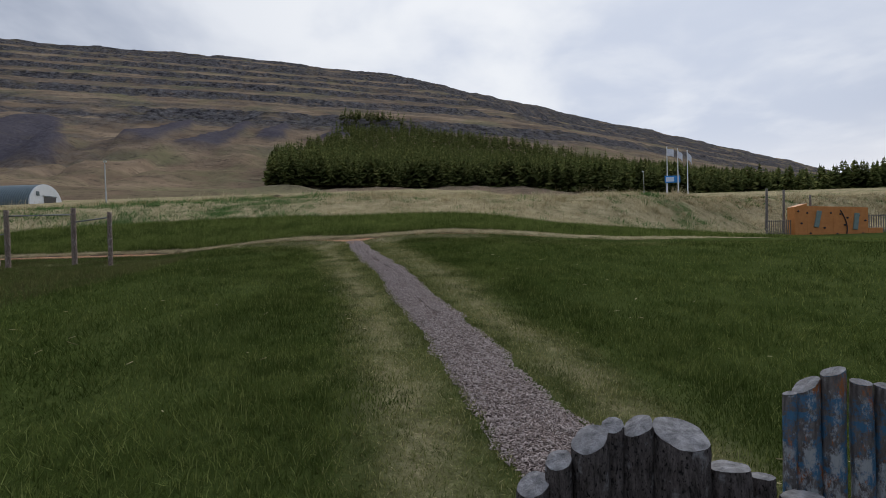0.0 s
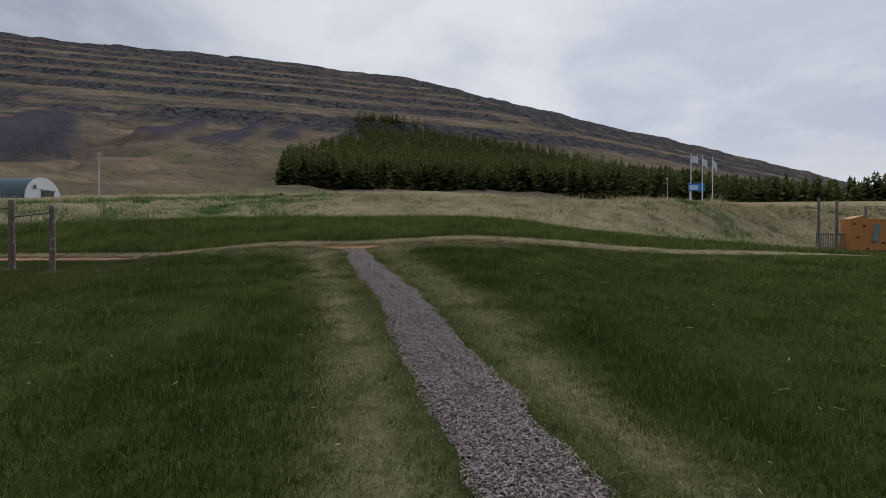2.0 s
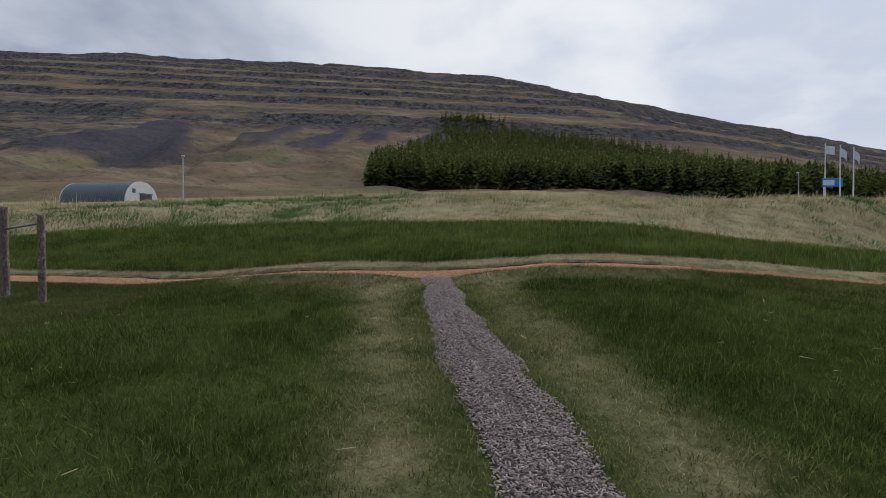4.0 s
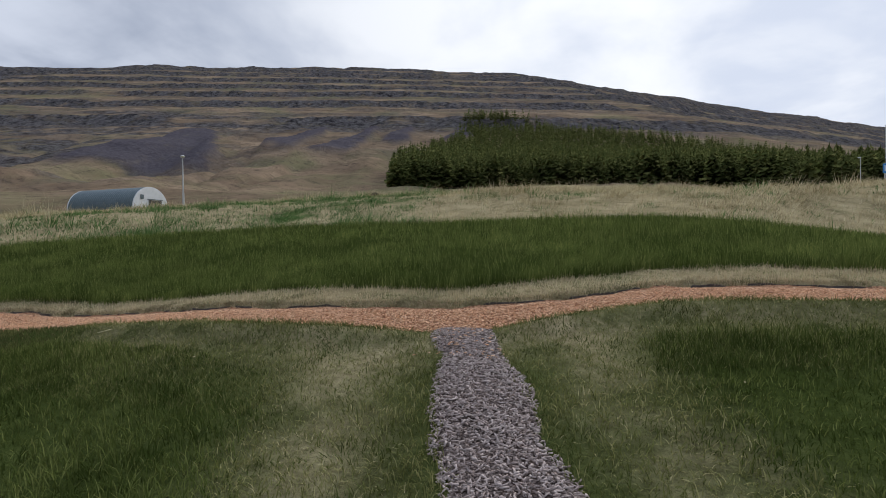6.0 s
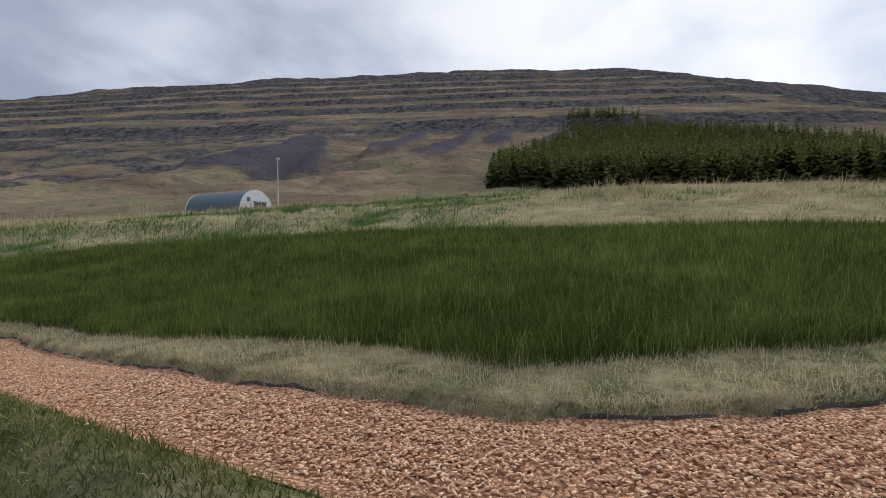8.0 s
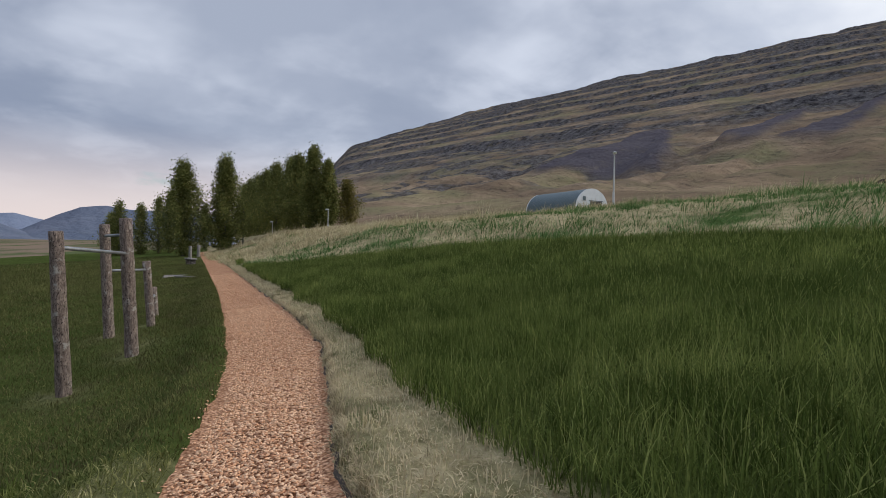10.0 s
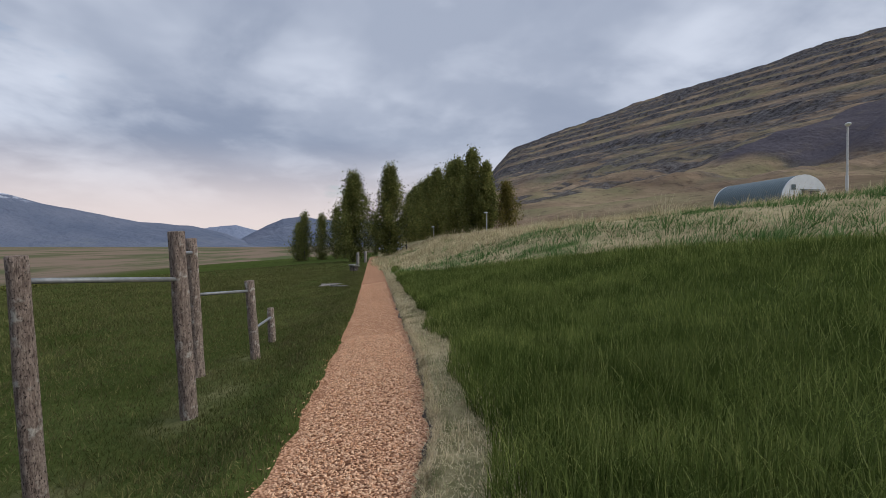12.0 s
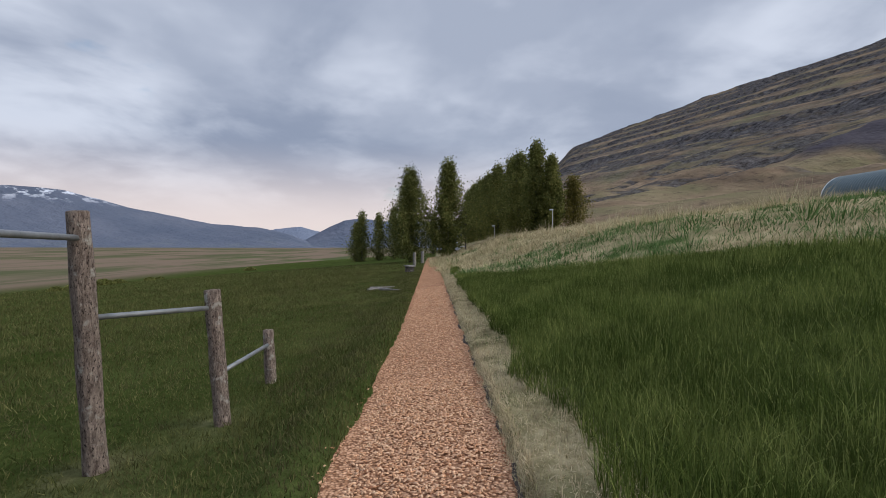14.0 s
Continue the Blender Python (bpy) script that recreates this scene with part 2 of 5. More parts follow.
class Nodes:
    """Short names for the nodes that the materials are made of."""

    def __init__(self, name, rough=0.9, metal=0.0):
        self.m, self.t, self.b = material(name, rough)
        self.b.inputs["Metallic"].default_value = metal
        self.co = self.t.nodes.new("ShaderNodeTexCoord").outputs["Object"]

    def link(self, v, socket):
        if hasattr(v, "is_output"):
            self.t.links.new(v, socket)
        else:
            socket.default_value = v

    def noise(self, scale, detail=4, lo=0.3, hi=0.7, rough=0.6, stretch=(1, 1, 1), seed=0.0):
        mp = self.t.nodes.new("ShaderNodeMapping")
        mp.inputs["Scale"].default_value = stretch
        mp.inputs["Location"].default_value = (seed, seed * 1.7, seed * 0.4)
        self.t.links.new(self.co, mp.inputs["Vector"])
        n = self.t.nodes.new("ShaderNodeTexNoise")
        n.inputs["Scale"].default_value, n.inputs["Detail"].default_value, n.inputs["Roughness"].default_value = scale, detail, rough
        self.t.links.new(mp.outputs[0], n.inputs["Vector"])
        return self.range(n.outputs["Fac"], lo, hi)

    def range(self, v, lo, hi, a=0.0, b=1.0):
        r = self.t.nodes.new("ShaderNodeMapRange")
        r.inputs["From Min"].default_value, r.inputs["From Max"].default_value = lo, hi
        r.inputs["To Min"].default_value, r.inputs["To Max"].default_value = a, b
        self.t.links.new(v, r.inputs["Value"])
        return r.outputs["Result"]

    def math(self, op, a, b=0.0):
        n = self.t.nodes.new("ShaderNodeMath")
        n.operation = op
        self.link(a, n.inputs[0])
        self.link(b, n.inputs[1])
        return n.outputs[0]

    def mix(self, fac, a, b):
        n = self.t.nodes.new("ShaderNodeMix")
        n.data_type = "RGBA"
        self.link(fac, n.inputs["Factor"])
        self.link((*a, 1) if isinstance(a, tuple) else a, n.inputs["A"])
        self.link((*b, 1) if isinstance(b, tuple) else b, n.inputs["B"])
        return n.outputs["Result"]

    def attr(self, name):
        n = self.t.nodes.new("ShaderNodeAttribute")
        n.attribute_name = name
        return n.outputs["Fac"]

    def island(self):
        return self.t.nodes.new("ShaderNodeNewGeometry").outputs["Random Per Island"]

    def per_object(self):
        return self.t.nodes.new("ShaderNodeObjectInfo").outputs["Random"]

    def normal_z(self):
        s = self.t.nodes.new("ShaderNodeSeparateXYZ")
        self.t.links.new(self.t.nodes.new("ShaderNodeNewGeometry").outputs["Normal"], s.inputs[0])
        return s.outputs["Z"]

    def axis(self, name):
        s = self.t.nodes.new("ShaderNodeSeparateXYZ")
        self.t.links.new(self.co, s.inputs[0])
        return s.outputs[name]

    def bump(self, height, strength=0.5, distance=0.02):
        n = self.t.nodes.new("ShaderNodeBump")
        n.inputs["Strength"].default_value, n.inputs["Distance"].default_value = strength, distance
        self.link(height, n.inputs["Height"])
        self.t.links.new(n.outputs[0], self.b.inputs["Normal"])

    def done(self, colour, rough=None, translucent=0.0):
        self.link((*colour, 1) if isinstance(colour, tuple) else colour, self.b.inputs["Base Color"])
        if rough is not None:
            self.link(rough, self.b.inputs["Roughness"])
        if translucent:
            t = self.t.nodes.new("ShaderNodeBsdfTranslucent")
            self.link((*colour, 1) if isinstance(colour, tuple) else colour, t.inputs["Color"])
            mx = self.t.nodes.new("ShaderNodeMixShader")
            mx.inputs[0].default_value = translucent
            self.t.links.new(self.b.outputs[0], mx.inputs[1])
            self.t.links.new(t.outputs[0], mx.inputs[2])
            self.t.links.new(mx.outputs[0], self.t.nodes["Material Output"].inputs["Surface"])
        return self.m


def ground_material():
    k = Nodes("ground_turf", 1.0)
    k.b.inputs["Specular IOR Level"].default_value = 0.0
    fine = k.noise(9, 6, 0.3, 0.7)
    blotch = k.noise(0.6, 5, 0.35, 0.65, seed=3)
    green = k.mix(fine, (0.029, 0.042, 0.010), (0.056, 0.076, 0.018))
    green = k.mix(blotch, green, k.mix(fine, (0.050, 0.068, 0.018), (0.092, 0.110, 0.034)))
    dry = k.mix(fine, (0.23, 0.19, 0.10), (0.45, 0.38, 0.23))
    straw = k.mix(k.noise(0.8, 6, 0.3, 0.7, seed=8), (0.24, 0.20, 0.108), (0.46, 0.38, 0.225))
    straw = k.mix(k.math("MULTIPLY", k.noise(2.2, 6, 0.48, 0.66, seed=14), 0.45), straw, (0.10, 0.082, 0.042))
    straw = k.mix(k.noise(0.22, 5, 0.56, 0.66, seed=5), straw, (0.075, 0.11, 0.035))
    far = k.mix(k.noise(0.006, 5, 0.42, 0.52, stretch=(0.5, 1.6, 1), seed=2), (0.10, 0.105, 0.055), (0.20, 0.148, 0.108))
    far = k.mix(k.noise(0.02, 5, 0.52, 0.66, stretch=(0.3, 1.4, 1), seed=6), far, (0.085, 0.105, 0.045))
    c = k.mix(k.math("MULTIPLY", k.attr("dry"), k.noise(1.8, 5, 0.25, 0.6, seed=1)), green, dry)
    c = k.mix(k.attr("straw"), c, straw)
    c = k.mix(k.attr("far"), c, far)
    k.bump(k.noise(22, 6, 0.2, 0.8), 0.9, 0.03)
    return k.done(c)


def mountain_material():
    k = Nodes("mountain_slope", 1.0)
    k.b.inputs["Specular IOR Level"].default_value = 0.0
    big = k.noise(0.022, 7, 0.36, 0.64, stretch=(1, 1, 2))
    mid = k.noise(0.06, 7, 0.3, 0.7, seed=4, stretch=(1, 1, 3))
    fine = k.noise(0.45, 7, 0.3, 0.7, rough=0.7, seed=7)
    grass = k.mix(big, (0.25, 0.178, 0.118), (0.46, 0.34, 0.225))
    grass = k.mix(k.math("MULTIPLY", mid, 0.6), grass, (0.14, 0.105, 0.075))
    grass = k.mix(k.math("MULTIPLY", k.noise(0.02, 6, 0.48, 0.66, seed=9), 0.7), grass, (0.23, 0.225, 0.115))
    grass = k.mix(k.math("MULTIPLY", k.noise(0.24, 7, 0.52, 0.64, rough=0.75, seed=15), 0.6), grass, (0.09, 0.072, 0.058))
    rock = k.mix(k.noise(0.2, 8, 0.38, 0.62, rough=0.8, stretch=(1, 1, 0.22), seed=2), (0.014, 0.013, 0.016), (0.24, 0.225, 0.22))
    rock = k.mix(k.math("MULTIPLY", fine, 0.5), rock, (0.05, 0.046, 0.048))
    rock = k.mix(k.math("MULTIPLY", k.noise(0.09, 6, 0.55, 0.66, seed=21), 0.6), rock, (0.13, 0.112, 0.075))
    rocky = k.math("MULTIPLY", k.attr("cliff"), k.noise(0.09, 8, 0.26, 0.46, rough=0.7, seed=12))
    c = k.mix(rocky, grass, rock)
    c = k.mix(k.math("MULTIPLY", k.attr("stony"), k.range(mid, 0.05, 0.35)), c, rock)
    scree = k.mix(fine, (0.088, 0.079, 0.090), (0.145, 0.131, 0.145))
    scree = k.mix(k.math("MULTIPLY", k.noise(0.1, 5, 0.55, 0.7, seed=31), 0.5), scree, (0.19, 0.16, 0.13))
    c = k.mix(k.attr("scree"), c, scree)
    k.bump(k.math("ADD", k.math("MULTIPLY", fine, 1.3), k.math("MULTIPLY", mid, 2.0)), 0.7, 1.7)
    return k.done(c)


def blade_material(name, a, b, tip, translucent=0.25, clump=None):
    k = Nodes(name, 0.95)
    k.b.inputs["Specular IOR Level"].default_value = 0.0
    c = k.mix(k.island(), a, b)
    c = k.mix(k.math("MULTIPLY", k.noise(0.9, 4, 0.4, 0.68, seed=2), 0.75), c, k.mix(k.island(), b, tip))
    c = k.mix(k.math("MULTIPLY", k.noise(0.28, 4, 0.42, 0.66, seed=6), 0.6), c, a)
    if clump:
        c = k.mix(k.math("MULTIPLY", k.noise(2.4, 5, 0.50, 0.60, seed=11), 0.8), c, k.mix(k.island(), tuple(0.6 * q for q in clump), clump))
    c = k.mix(k.range(k.island(), 0.80, 0.98, 0.0, 0.7), c, tip)
    return k.done(c, translucent=translucent)


def bark_material(name, a, b, lichen=None, scale=1.0):
    k = Nodes(name, 0.95)
    f = k.noise(38 * scale, 6, 0.36, 0.64, stretch=(1, 1, 0.3), rough=0.75)
    c = k.mix(f, a, b)
    c = k.mix(k.noise(85 * scale, 4, 0.55, 0.65, stretch=(1, 1, 0.5), seed=8), c, tuple(0.35 * q for q in a))
    if lichen:
        c = k.mix(k.noise(11 * scale, 5, 0.58, 0.68, seed=5), c, lichen)
    k.bump(f, 1.0, 0.015)
    return k.done(c)


def plain(name, a, b, scale=6.0, rough=0.6, metal=0.0, bump=0.15):
    k = Nodes(name, rough, metal)
    f = k.noise(scale, 5, 0.25, 0.75)
    if bump:
        k.bump(k.noise(scale * 6, 5, 0.2, 0.8), bump, 0.005)
    return k.done(k.mix(f, a, b))


MAT_GROUND = ground_material()
MAT_MOUNTAIN = mountain_material()
MAT_LONG = blade_material("long_grass_blade", (0.034, 0.052, 0.011), (0.115, 0.15, 0.035), (0.27, 0.29, 0.095), clump=(0.046, 0.07, 0.014))
MAT_LAWN = blade_material("lawn_blade", (0.054, 0.064, 0.019), (0.122, 0.132, 0.044), (0.22, 0.205, 0.085), clump=(0.125, 0.115, 0.052))
MAT_FIELD = blade_material("hayfield_blade", (0.044, 0.068, 0.015), (0.16, 0.205, 0.050), (0.34, 0.36, 0.12), clump=(0.060, 0.090, 0.020))
MAT_SHORT = blade_material("short_green_blade", (0.086, 0.10, 0.028), (0.21, 0.215, 0.072), (0.42, 0.38, 0.18), clump=(0.085, 0.11, 0.028))
MAT_MOWN = blade_material("mown_grass_blade", (0.13, 0.145, 0.045), (0.32, 0.30, 0.125), (0.60, 0.52, 0.29), clump=(0.065, 0.095, 0.022))
MAT_DRY = blade_material("dry_grass_blade", (0.46, 0.37, 0.225), (0.78, 0.66, 0.46), (0.36, 0.34, 0.16), clump=(0.25, 0.205, 0.12))
MAT_STRAW = blade_material("straw_grass_blade", (0.34, 0.275, 0.15), (0.84, 0.72, 0.48), (0.50, 0.46, 0.28), clump=(0.24, 0.20, 0.10))
MAT_WEED = blade_material("weed_leaf", (0.06, 0.13, 0.035), (0.16, 0.26, 0.085), (0.30, 0.36, 0.18), clump=(0.05, 0.11, 0.03))
MAT_CONIFER = blade_material("conifer_needles", (0.050, 0.066, 0.020), (0.13, 0.148, 0.046), (0.22, 0.215, 0.075), 0.25)
MAT_LEAF = blade_material("poplar_leaf", (0.085, 0.10, 0.03), (0.21, 0.215, 0.066), (0.34, 0.325, 0.115), 0.45)
MAT_LEAF_PALE = blade_material("willow_leaf", (0.09, 0.088, 0.024), (0.20, 0.17, 0.05), (0.28, 0.22, 0.08), 0.4)
MAT_POST = bark_material("rough_post_wood", (0.12, 0.085, 0.07), (0.42, 0.33, 0.27), (0.5, 0.46, 0.4))
MAT_LOG = bark_material("weathered_log", (0.035, 0.029, 0.027), (0.20, 0.17, 0.16), (0.32, 0.31, 0.31))
MAT_TRUNK = bark_material("tree_bark", (0.05, 0.045, 0.04), (0.16, 0.15, 0.13), None, 0.3)
MAT_PIPE = plain("galvanised_pipe", (0.17, 0.18, 0.185), (0.30, 0.31, 0.315), 9, 0.6, 0.6)


def chip_material(name, a, b, dark):
    k = Nodes(name, 0.9)
    k.b.inputs["Specular IOR Level"].default_value = 0.02
    r = k.island()
    c = k.mix(r, a, b)
    c = k.mix(k.range(r, 0.9, 0.98), c, dark)
    c = k.mix(k.math("MULTIPLY", k.noise(40, 4, 0.3, 0.7), 0.35), c, dark)
    return k.done(c)


def bed_material(name, a, b, dark, scale):
    k = Nodes(name, 1.0)
    k.b.inputs["Specular IOR Level"].default_value = 0.0
    v = k.t.nodes.new("ShaderNodeTexVoronoi")
    v.inputs["Scale"].default_value = scale
    k.t.links.new(k.co, v.inputs["Vector"])
    s = k.t.nodes.new("ShaderNodeSeparateColor")
    k.t.links.new(v.outputs["Color"], s.inputs[0])
    c = k.mix(s.outputs[0], a, b)
    # cell edges go dark: shade of the gaps between chips, put into the colour
    c = k.mix(k.range(v.outputs["Distance"], 0.35, 0.75), c, dark)
    c = k.mix(k.math("MULTIPLY", k.noise(1.3, 5, 0.5, 0.75), 0.5), c, dark)
    k.bump(v.outputs["Distance"], 0.4, 0.012)
    return k.done(c)


MAT_CHIP = chip_material("orange_wood_chip", (0.64, 0.33, 0.175), (0.95, 0.66, 0.43), (0.30, 0.14, 0.08))
# toned darker than the loose chips, so the colour carries their gap shade
MAT_CHIP_BED = bed_material("orange_chip_bed", (0.36, 0.18, 0.095), (0.66, 0.40, 0.25), (0.16, 0.075, 0.042), 48)
MAT_BARK_CHIP = chip_material("grey_bark_chip", (0.27, 0.21, 0.185), (0.62, 0.53, 0.485), (0.10, 0.075, 0.065))
MAT_BARK_BED = bed_material("grey_chip_bed", (0.15, 0.115, 0.10), (0.32, 0.26, 0.235), (0.06, 0.045, 0.04), 70)
# soil brown, darkened to carry the shadow gap beside the wood chips
MAT_SOIL_SHADE = plain("soil_and_gap_shade", (0.035, 0.028, 0.023), (0.085, 0.068, 0.056), 12, 1.0, 0.0, 0.8)

# ---------------------------------------------------------------- ground sheet


def axis_steps(inner, fine, outer, grow):
    a = list(np.arange(0, inner, fine))
    step = fine
    while a[-1] < outer:
        step *= grow
        a.append(a[-1] + step)
    return np.array(a)


def build_ground():
    pos = axis_steps(9, 0.19, 4300, 1.09)
    xs = np.concatenate([-4 - pos[::-1], -4 + pos[1:]])
    ys = np.concatenate([-4 - pos[::-1], -4 + pos[1:]])
    ys = np.unique(np.concatenate([ys[(ys < -0.6) | (ys > 2.9)], np.arange(-0.6, 2.9, 0.055)]))
    X, Y = np.meshgrid(xs, ys, indexing="ij")
    Z = land(X, Y)
    r = np.hypot(X, Y)
    Z = Z + hummocks(X, Y)
    Z = np.where(r > 150, np.minimum(Z, -6 - 6 * sstep((r - 150) / 200)), Z)
    ob = mesh_np("ground", np.stack([X, Y, Z], -1).reshape(-1, 3), [grid_faces(len(xs), len(ys))], MAT_GROUND, True)
    gx = np.abs(X - gravel_x(Y))
    strip = np.exp(-((gx - 0.98) / 0.4) ** 2) * (Y < 0.5)
    verge = sstep((Y - far_edge(X) + 0.2) / 0.2) * (1 - sstep((Y - tall_edge(X)) / 0.3))
    bare = sum(np.exp(-(((X - a) / 0.45) ** 2 + ((Y - b) / 0.28) ** 2)) for a, b in ((-7.8, -0.8), (-9.35, -0.4), (-11.2, -0.9), (-12.1, -0.4), (-10.2, -0.3)))
    near_lip = np.exp(-((near_edge(X) - Y - 0.5) / 0.6) ** 2) * (gx < 4.5)
    attr(ob, "dry", np.clip(0.6 * strip + verge + 0.5 * near_lip + 0.4 * bare, 0, 1).ravel())
    bank = sstep((Y - foot_y(X)) / 0.8)
    attr(ob, "straw", (bank * (1 - sstep((r - 120) / 60))).ravel())
    attr(ob, "far", sstep((np.maximum(-Y - 32, r - 190)) / 50).ravel())
    return tagged(ob, "rough grassy ground of a meadow running down to a wide valley", "ground", kind="structure")


build_ground()


def ribbon(name, left, right, lift, mat):
    """A strip of ground between two lines, on the land."""
    n, m = len(left), 7
    f = np.linspace(0, 1, m)[None, :, None]
    P = np.asarray(left)[:, None, :] * (1 - f) + np.asarray(right)[:, None, :] * f
    crown = (1 - (2 * f[..., 0] - 1) ** 4) * 0.03 - 0.012
    Z = land(P[..., 0], P[..., 1]) + lift + crown + (fbm(P[..., 0] * 3, P[..., 1] * 3, 3, 8) - 0.5) * 0.02
    return mesh_np(name, np.concatenate([P, Z[..., None]], -1).reshape(-1, 3), [grid_faces(n, m)], mat, True)


def wobble(t, seed, size):
    return (fbm(t * 2.2, t * 0 + seed, 4, seed) - 0.5) * size


px = np.concatenate([np.arange(33, 12, -0.3), np.arange(12, -26, -0.1), np.arange(-26, -92, -0.8)])
orange = ribbon("wood_chip_path", np.stack([px, near_edge(px) - 0.03 + wobble(px, 1, 0.07)], -1),
                np.stack([px, far_edge(px) + 0.05 + wobble(px, 2, 0.05)], -1), 0.012, MAT_CHIP_BED)
tagged(orange, "orange wood chip path through the grass", "path", kind="structure")
py = np.arange(0.55, -22, -0.1)
gravel = ribbon("bark_chip_path", np.stack([gravel_x(py) - gravel_half(py) + wobble(py, 3, 0.24), py], -1),
                np.stack([gravel_x(py) + gravel_half(py) + wobble(py, 4, 0.24), py], -1), 0.006, MAT_BARK_BED)
tagged(gravel, "narrow grey-brown bark chip path between mown strips", "path", kind="structure")

# ---------------------------------------------------------------- mountain


def build_mountain():
    us = np.concatenate([np.arange(-2700, -1100, 30), np.arange(-1100, -420, 9), np.arange(-420, 820, 3.6), np.arange(820, 1500, 9), np.arange(1500, 2600, 30)])
    ws = np.concatenate([np.arange(0, 180, 10), np.arange(180, 620, 2.1), np.arange(620, 800, 2.8), np.arange(800, 1060, 3.6), np.arange(1060, 1400, 24)])
    U, W = np.meshgrid(us, ws, indexing="ij")
    high = sstep((W - 250) / 130)
    wander = (fbm(U / 300, W / 400, 4, 5) - 0.5) * 20 + (fbm(U / 34, W / 60, 3, 9) - 0.5) * 7
    crag = (fbm(U / 11, W / 30, 3, 19) - 0.5) * 4
    Z = np.interp(W + wander * high + crag * high, EVEN_W, EVEN_Z)
    # the crest swells in the middle and is broken into low knolls
    Z = Z + 11 * sstep((W - 500) / 480) * np.exp(-((U - 330) / 420) ** 2)
    Z = Z + sstep((W - 880) / 110) * ((fbm(U / 120, W / 200, 3, 51) - 0.5) * 18 + (fbm(U / 26, W / 60, 3, 53) - 0.5) * 4)
    # gullies that run down the slope, spurs between them
    run = U + 26 * (fbm(U / 90, W / 140, 3, 35) - 0.5)
    gully = 1 - np.abs(2 * fbm(run / 42, W / 420, 3, 33) - 1)
    Z = Z - 5.0 * sstep((gully - 0.72) / 0.28) * sstep((W - 120) / 120) * (1 - 0.9 * high)
    Z = Z + (1 - high) * ((fbm(U / 40, W / 50, 5, 31) - 0.5) * 12 + (fbm(U / 9, W / 16, 3, 37) - 0.5) * 2.4) * sstep((W - 60) / 120)
    # basalt ledges: a steep dark face of broken columns, then a grassy tread with fallen blocks
    n = Z + 6 * np.sin(Z / 31.0) + (fbm(U / 420, W / 600, 5, 71) - 0.5) * 34
    bite = (np.abs(2 * fbm(U / 18, n / 40, 3, 73) - 1) - 0.25) * 0.11 + (fbm(U / 7, n / 30, 2, 75) - 0.5) * 0.06
    frac = (n / 34.0 + bite * high) % 1.0
    step = np.where(frac < 0.70, 0.66 * frac / 0.70, np.where(frac < 0.88, 0.66 + (frac - 0.70) / 0.18 * 0.32, 0.98 + (frac - 0.88) / 0.12 * 0.02))
    broken = sstep((fbm(U / 80, n / 12, 4, 81) - 0.22) / 0.14) * (1 - 0.25 * sstep((gully - 0.9) / 0.1))
    Z = Z + high * 34.0 * (step - frac) * (0.30 + 0.70 * broken)
    minor = (n / 11.3 + 0.25 * fbm(U / 30, n / 20, 3, 77)) % 1.0
    Z = Z + high * 11.3 * 0.25 * (np.where(minor < 0.7, minor * 0.4, 0.28 + (minor - 0.7) * 2.4) - minor) * sstep((fbm(U / 60, n / 9, 3, 79) - 0.42) / 0.1)
    face = sstep((frac - 0.65) / 0.06) * (1 - sstep((frac - 0.89) / 0.04))
    ribs = sstep((minor - 0.66) / 0.08) * sstep((fbm(U / 60, n / 9, 3, 79) - 0.42) / 0.1)
    rubble = sstep((fbm(U / 26, n / 7, 4, 85) - 0.57) / 0.08)
    cliff = high * np.clip(np.maximum(np.maximum(face * broken, 0.42 * ribs), 0.40 * rubble), 0, 1)
    cliff = np.maximum(cliff, 0.35 * sstep((W - 840) / 90) * sstep((fbm(U / 50, W / 30, 4, 87) - 0.48) / 0.10))
    # the foot sinks below the meadow
    Z = Z - 8 * (1 - sstep((W - 45) / 70))
    west = np.maximum(sstep((U - 820) / 1350), sstep((np.degrees(np.arctan2(U, W + 60)) - 50) / 11))
    Z = Z * (1 - west) - 16 * west
    V = W + ridge_shift(U)
    X, Y = U * U_DIR[0] + V * V_DIR[0], U * U_DIR[1] + V * V_DIR[1]
    scree = np.zeros_like(U)
    for top_u, top_w, foot_u, foot_w, half in ((136, 362, 122, 248, 30), (128, 340, 152, 250, 22), (55, 368, 74, 280, 12), (17, 370, 42, 280, 10), (-8, 366, 4, 312, 8), (-48, 366, -40, 322, 9)):
        f = (top_w - W) / (top_w - foot_w)
        side = np.abs(U - top_u - (foot_u - top_u) * f + (fbm(U / 10, W / 24, 3, 61) - 0.5) * 9)
        fan = sstep((f + 0.02) / 0.06) * (1 - sstep((f - 0.82 + 0.25 * (fbm(U / 9, W / 30, 3, 63) - 0.5)) / 0.16)) * (1 - sstep((side - half * (0.2 + 0.8 * np.clip(f, 0, 1) ** 0.8)) / 4))
        scree = np.maximum(scree, fan)
    Z = Z + 2.5 * scree
    ob = mesh_np("mountain", np.stack([X, Y, Z], -1).reshape(-1, 3), [grid_faces(len(us), len(ws))[:, ::-1]], MAT_MOUNTAIN, False)
    attr(ob, "scree", scree.ravel())
    low = sstep((fbm(U / 50, W / 14, 5, 91) - 0.50) / 0.06) * sstep((U - 20) / 160) * sstep((W - 170) / 60) * (1 - sstep((W - 430) / 60))
    band = sstep((fbm(U / 34, W / 16, 4, 95) - 0.36) / 0.1) * np.exp(-((W - 385 - 22 * (fbm(U / 120, U * 0, 3, 97) - 0.5)) / 22) ** 2)
    attr(ob, "stony", np.clip(np.maximum(low * 0.9, band), 0, 1).ravel())
    attr(ob, "cliff", (cliff * (1 - scree)).ravel())
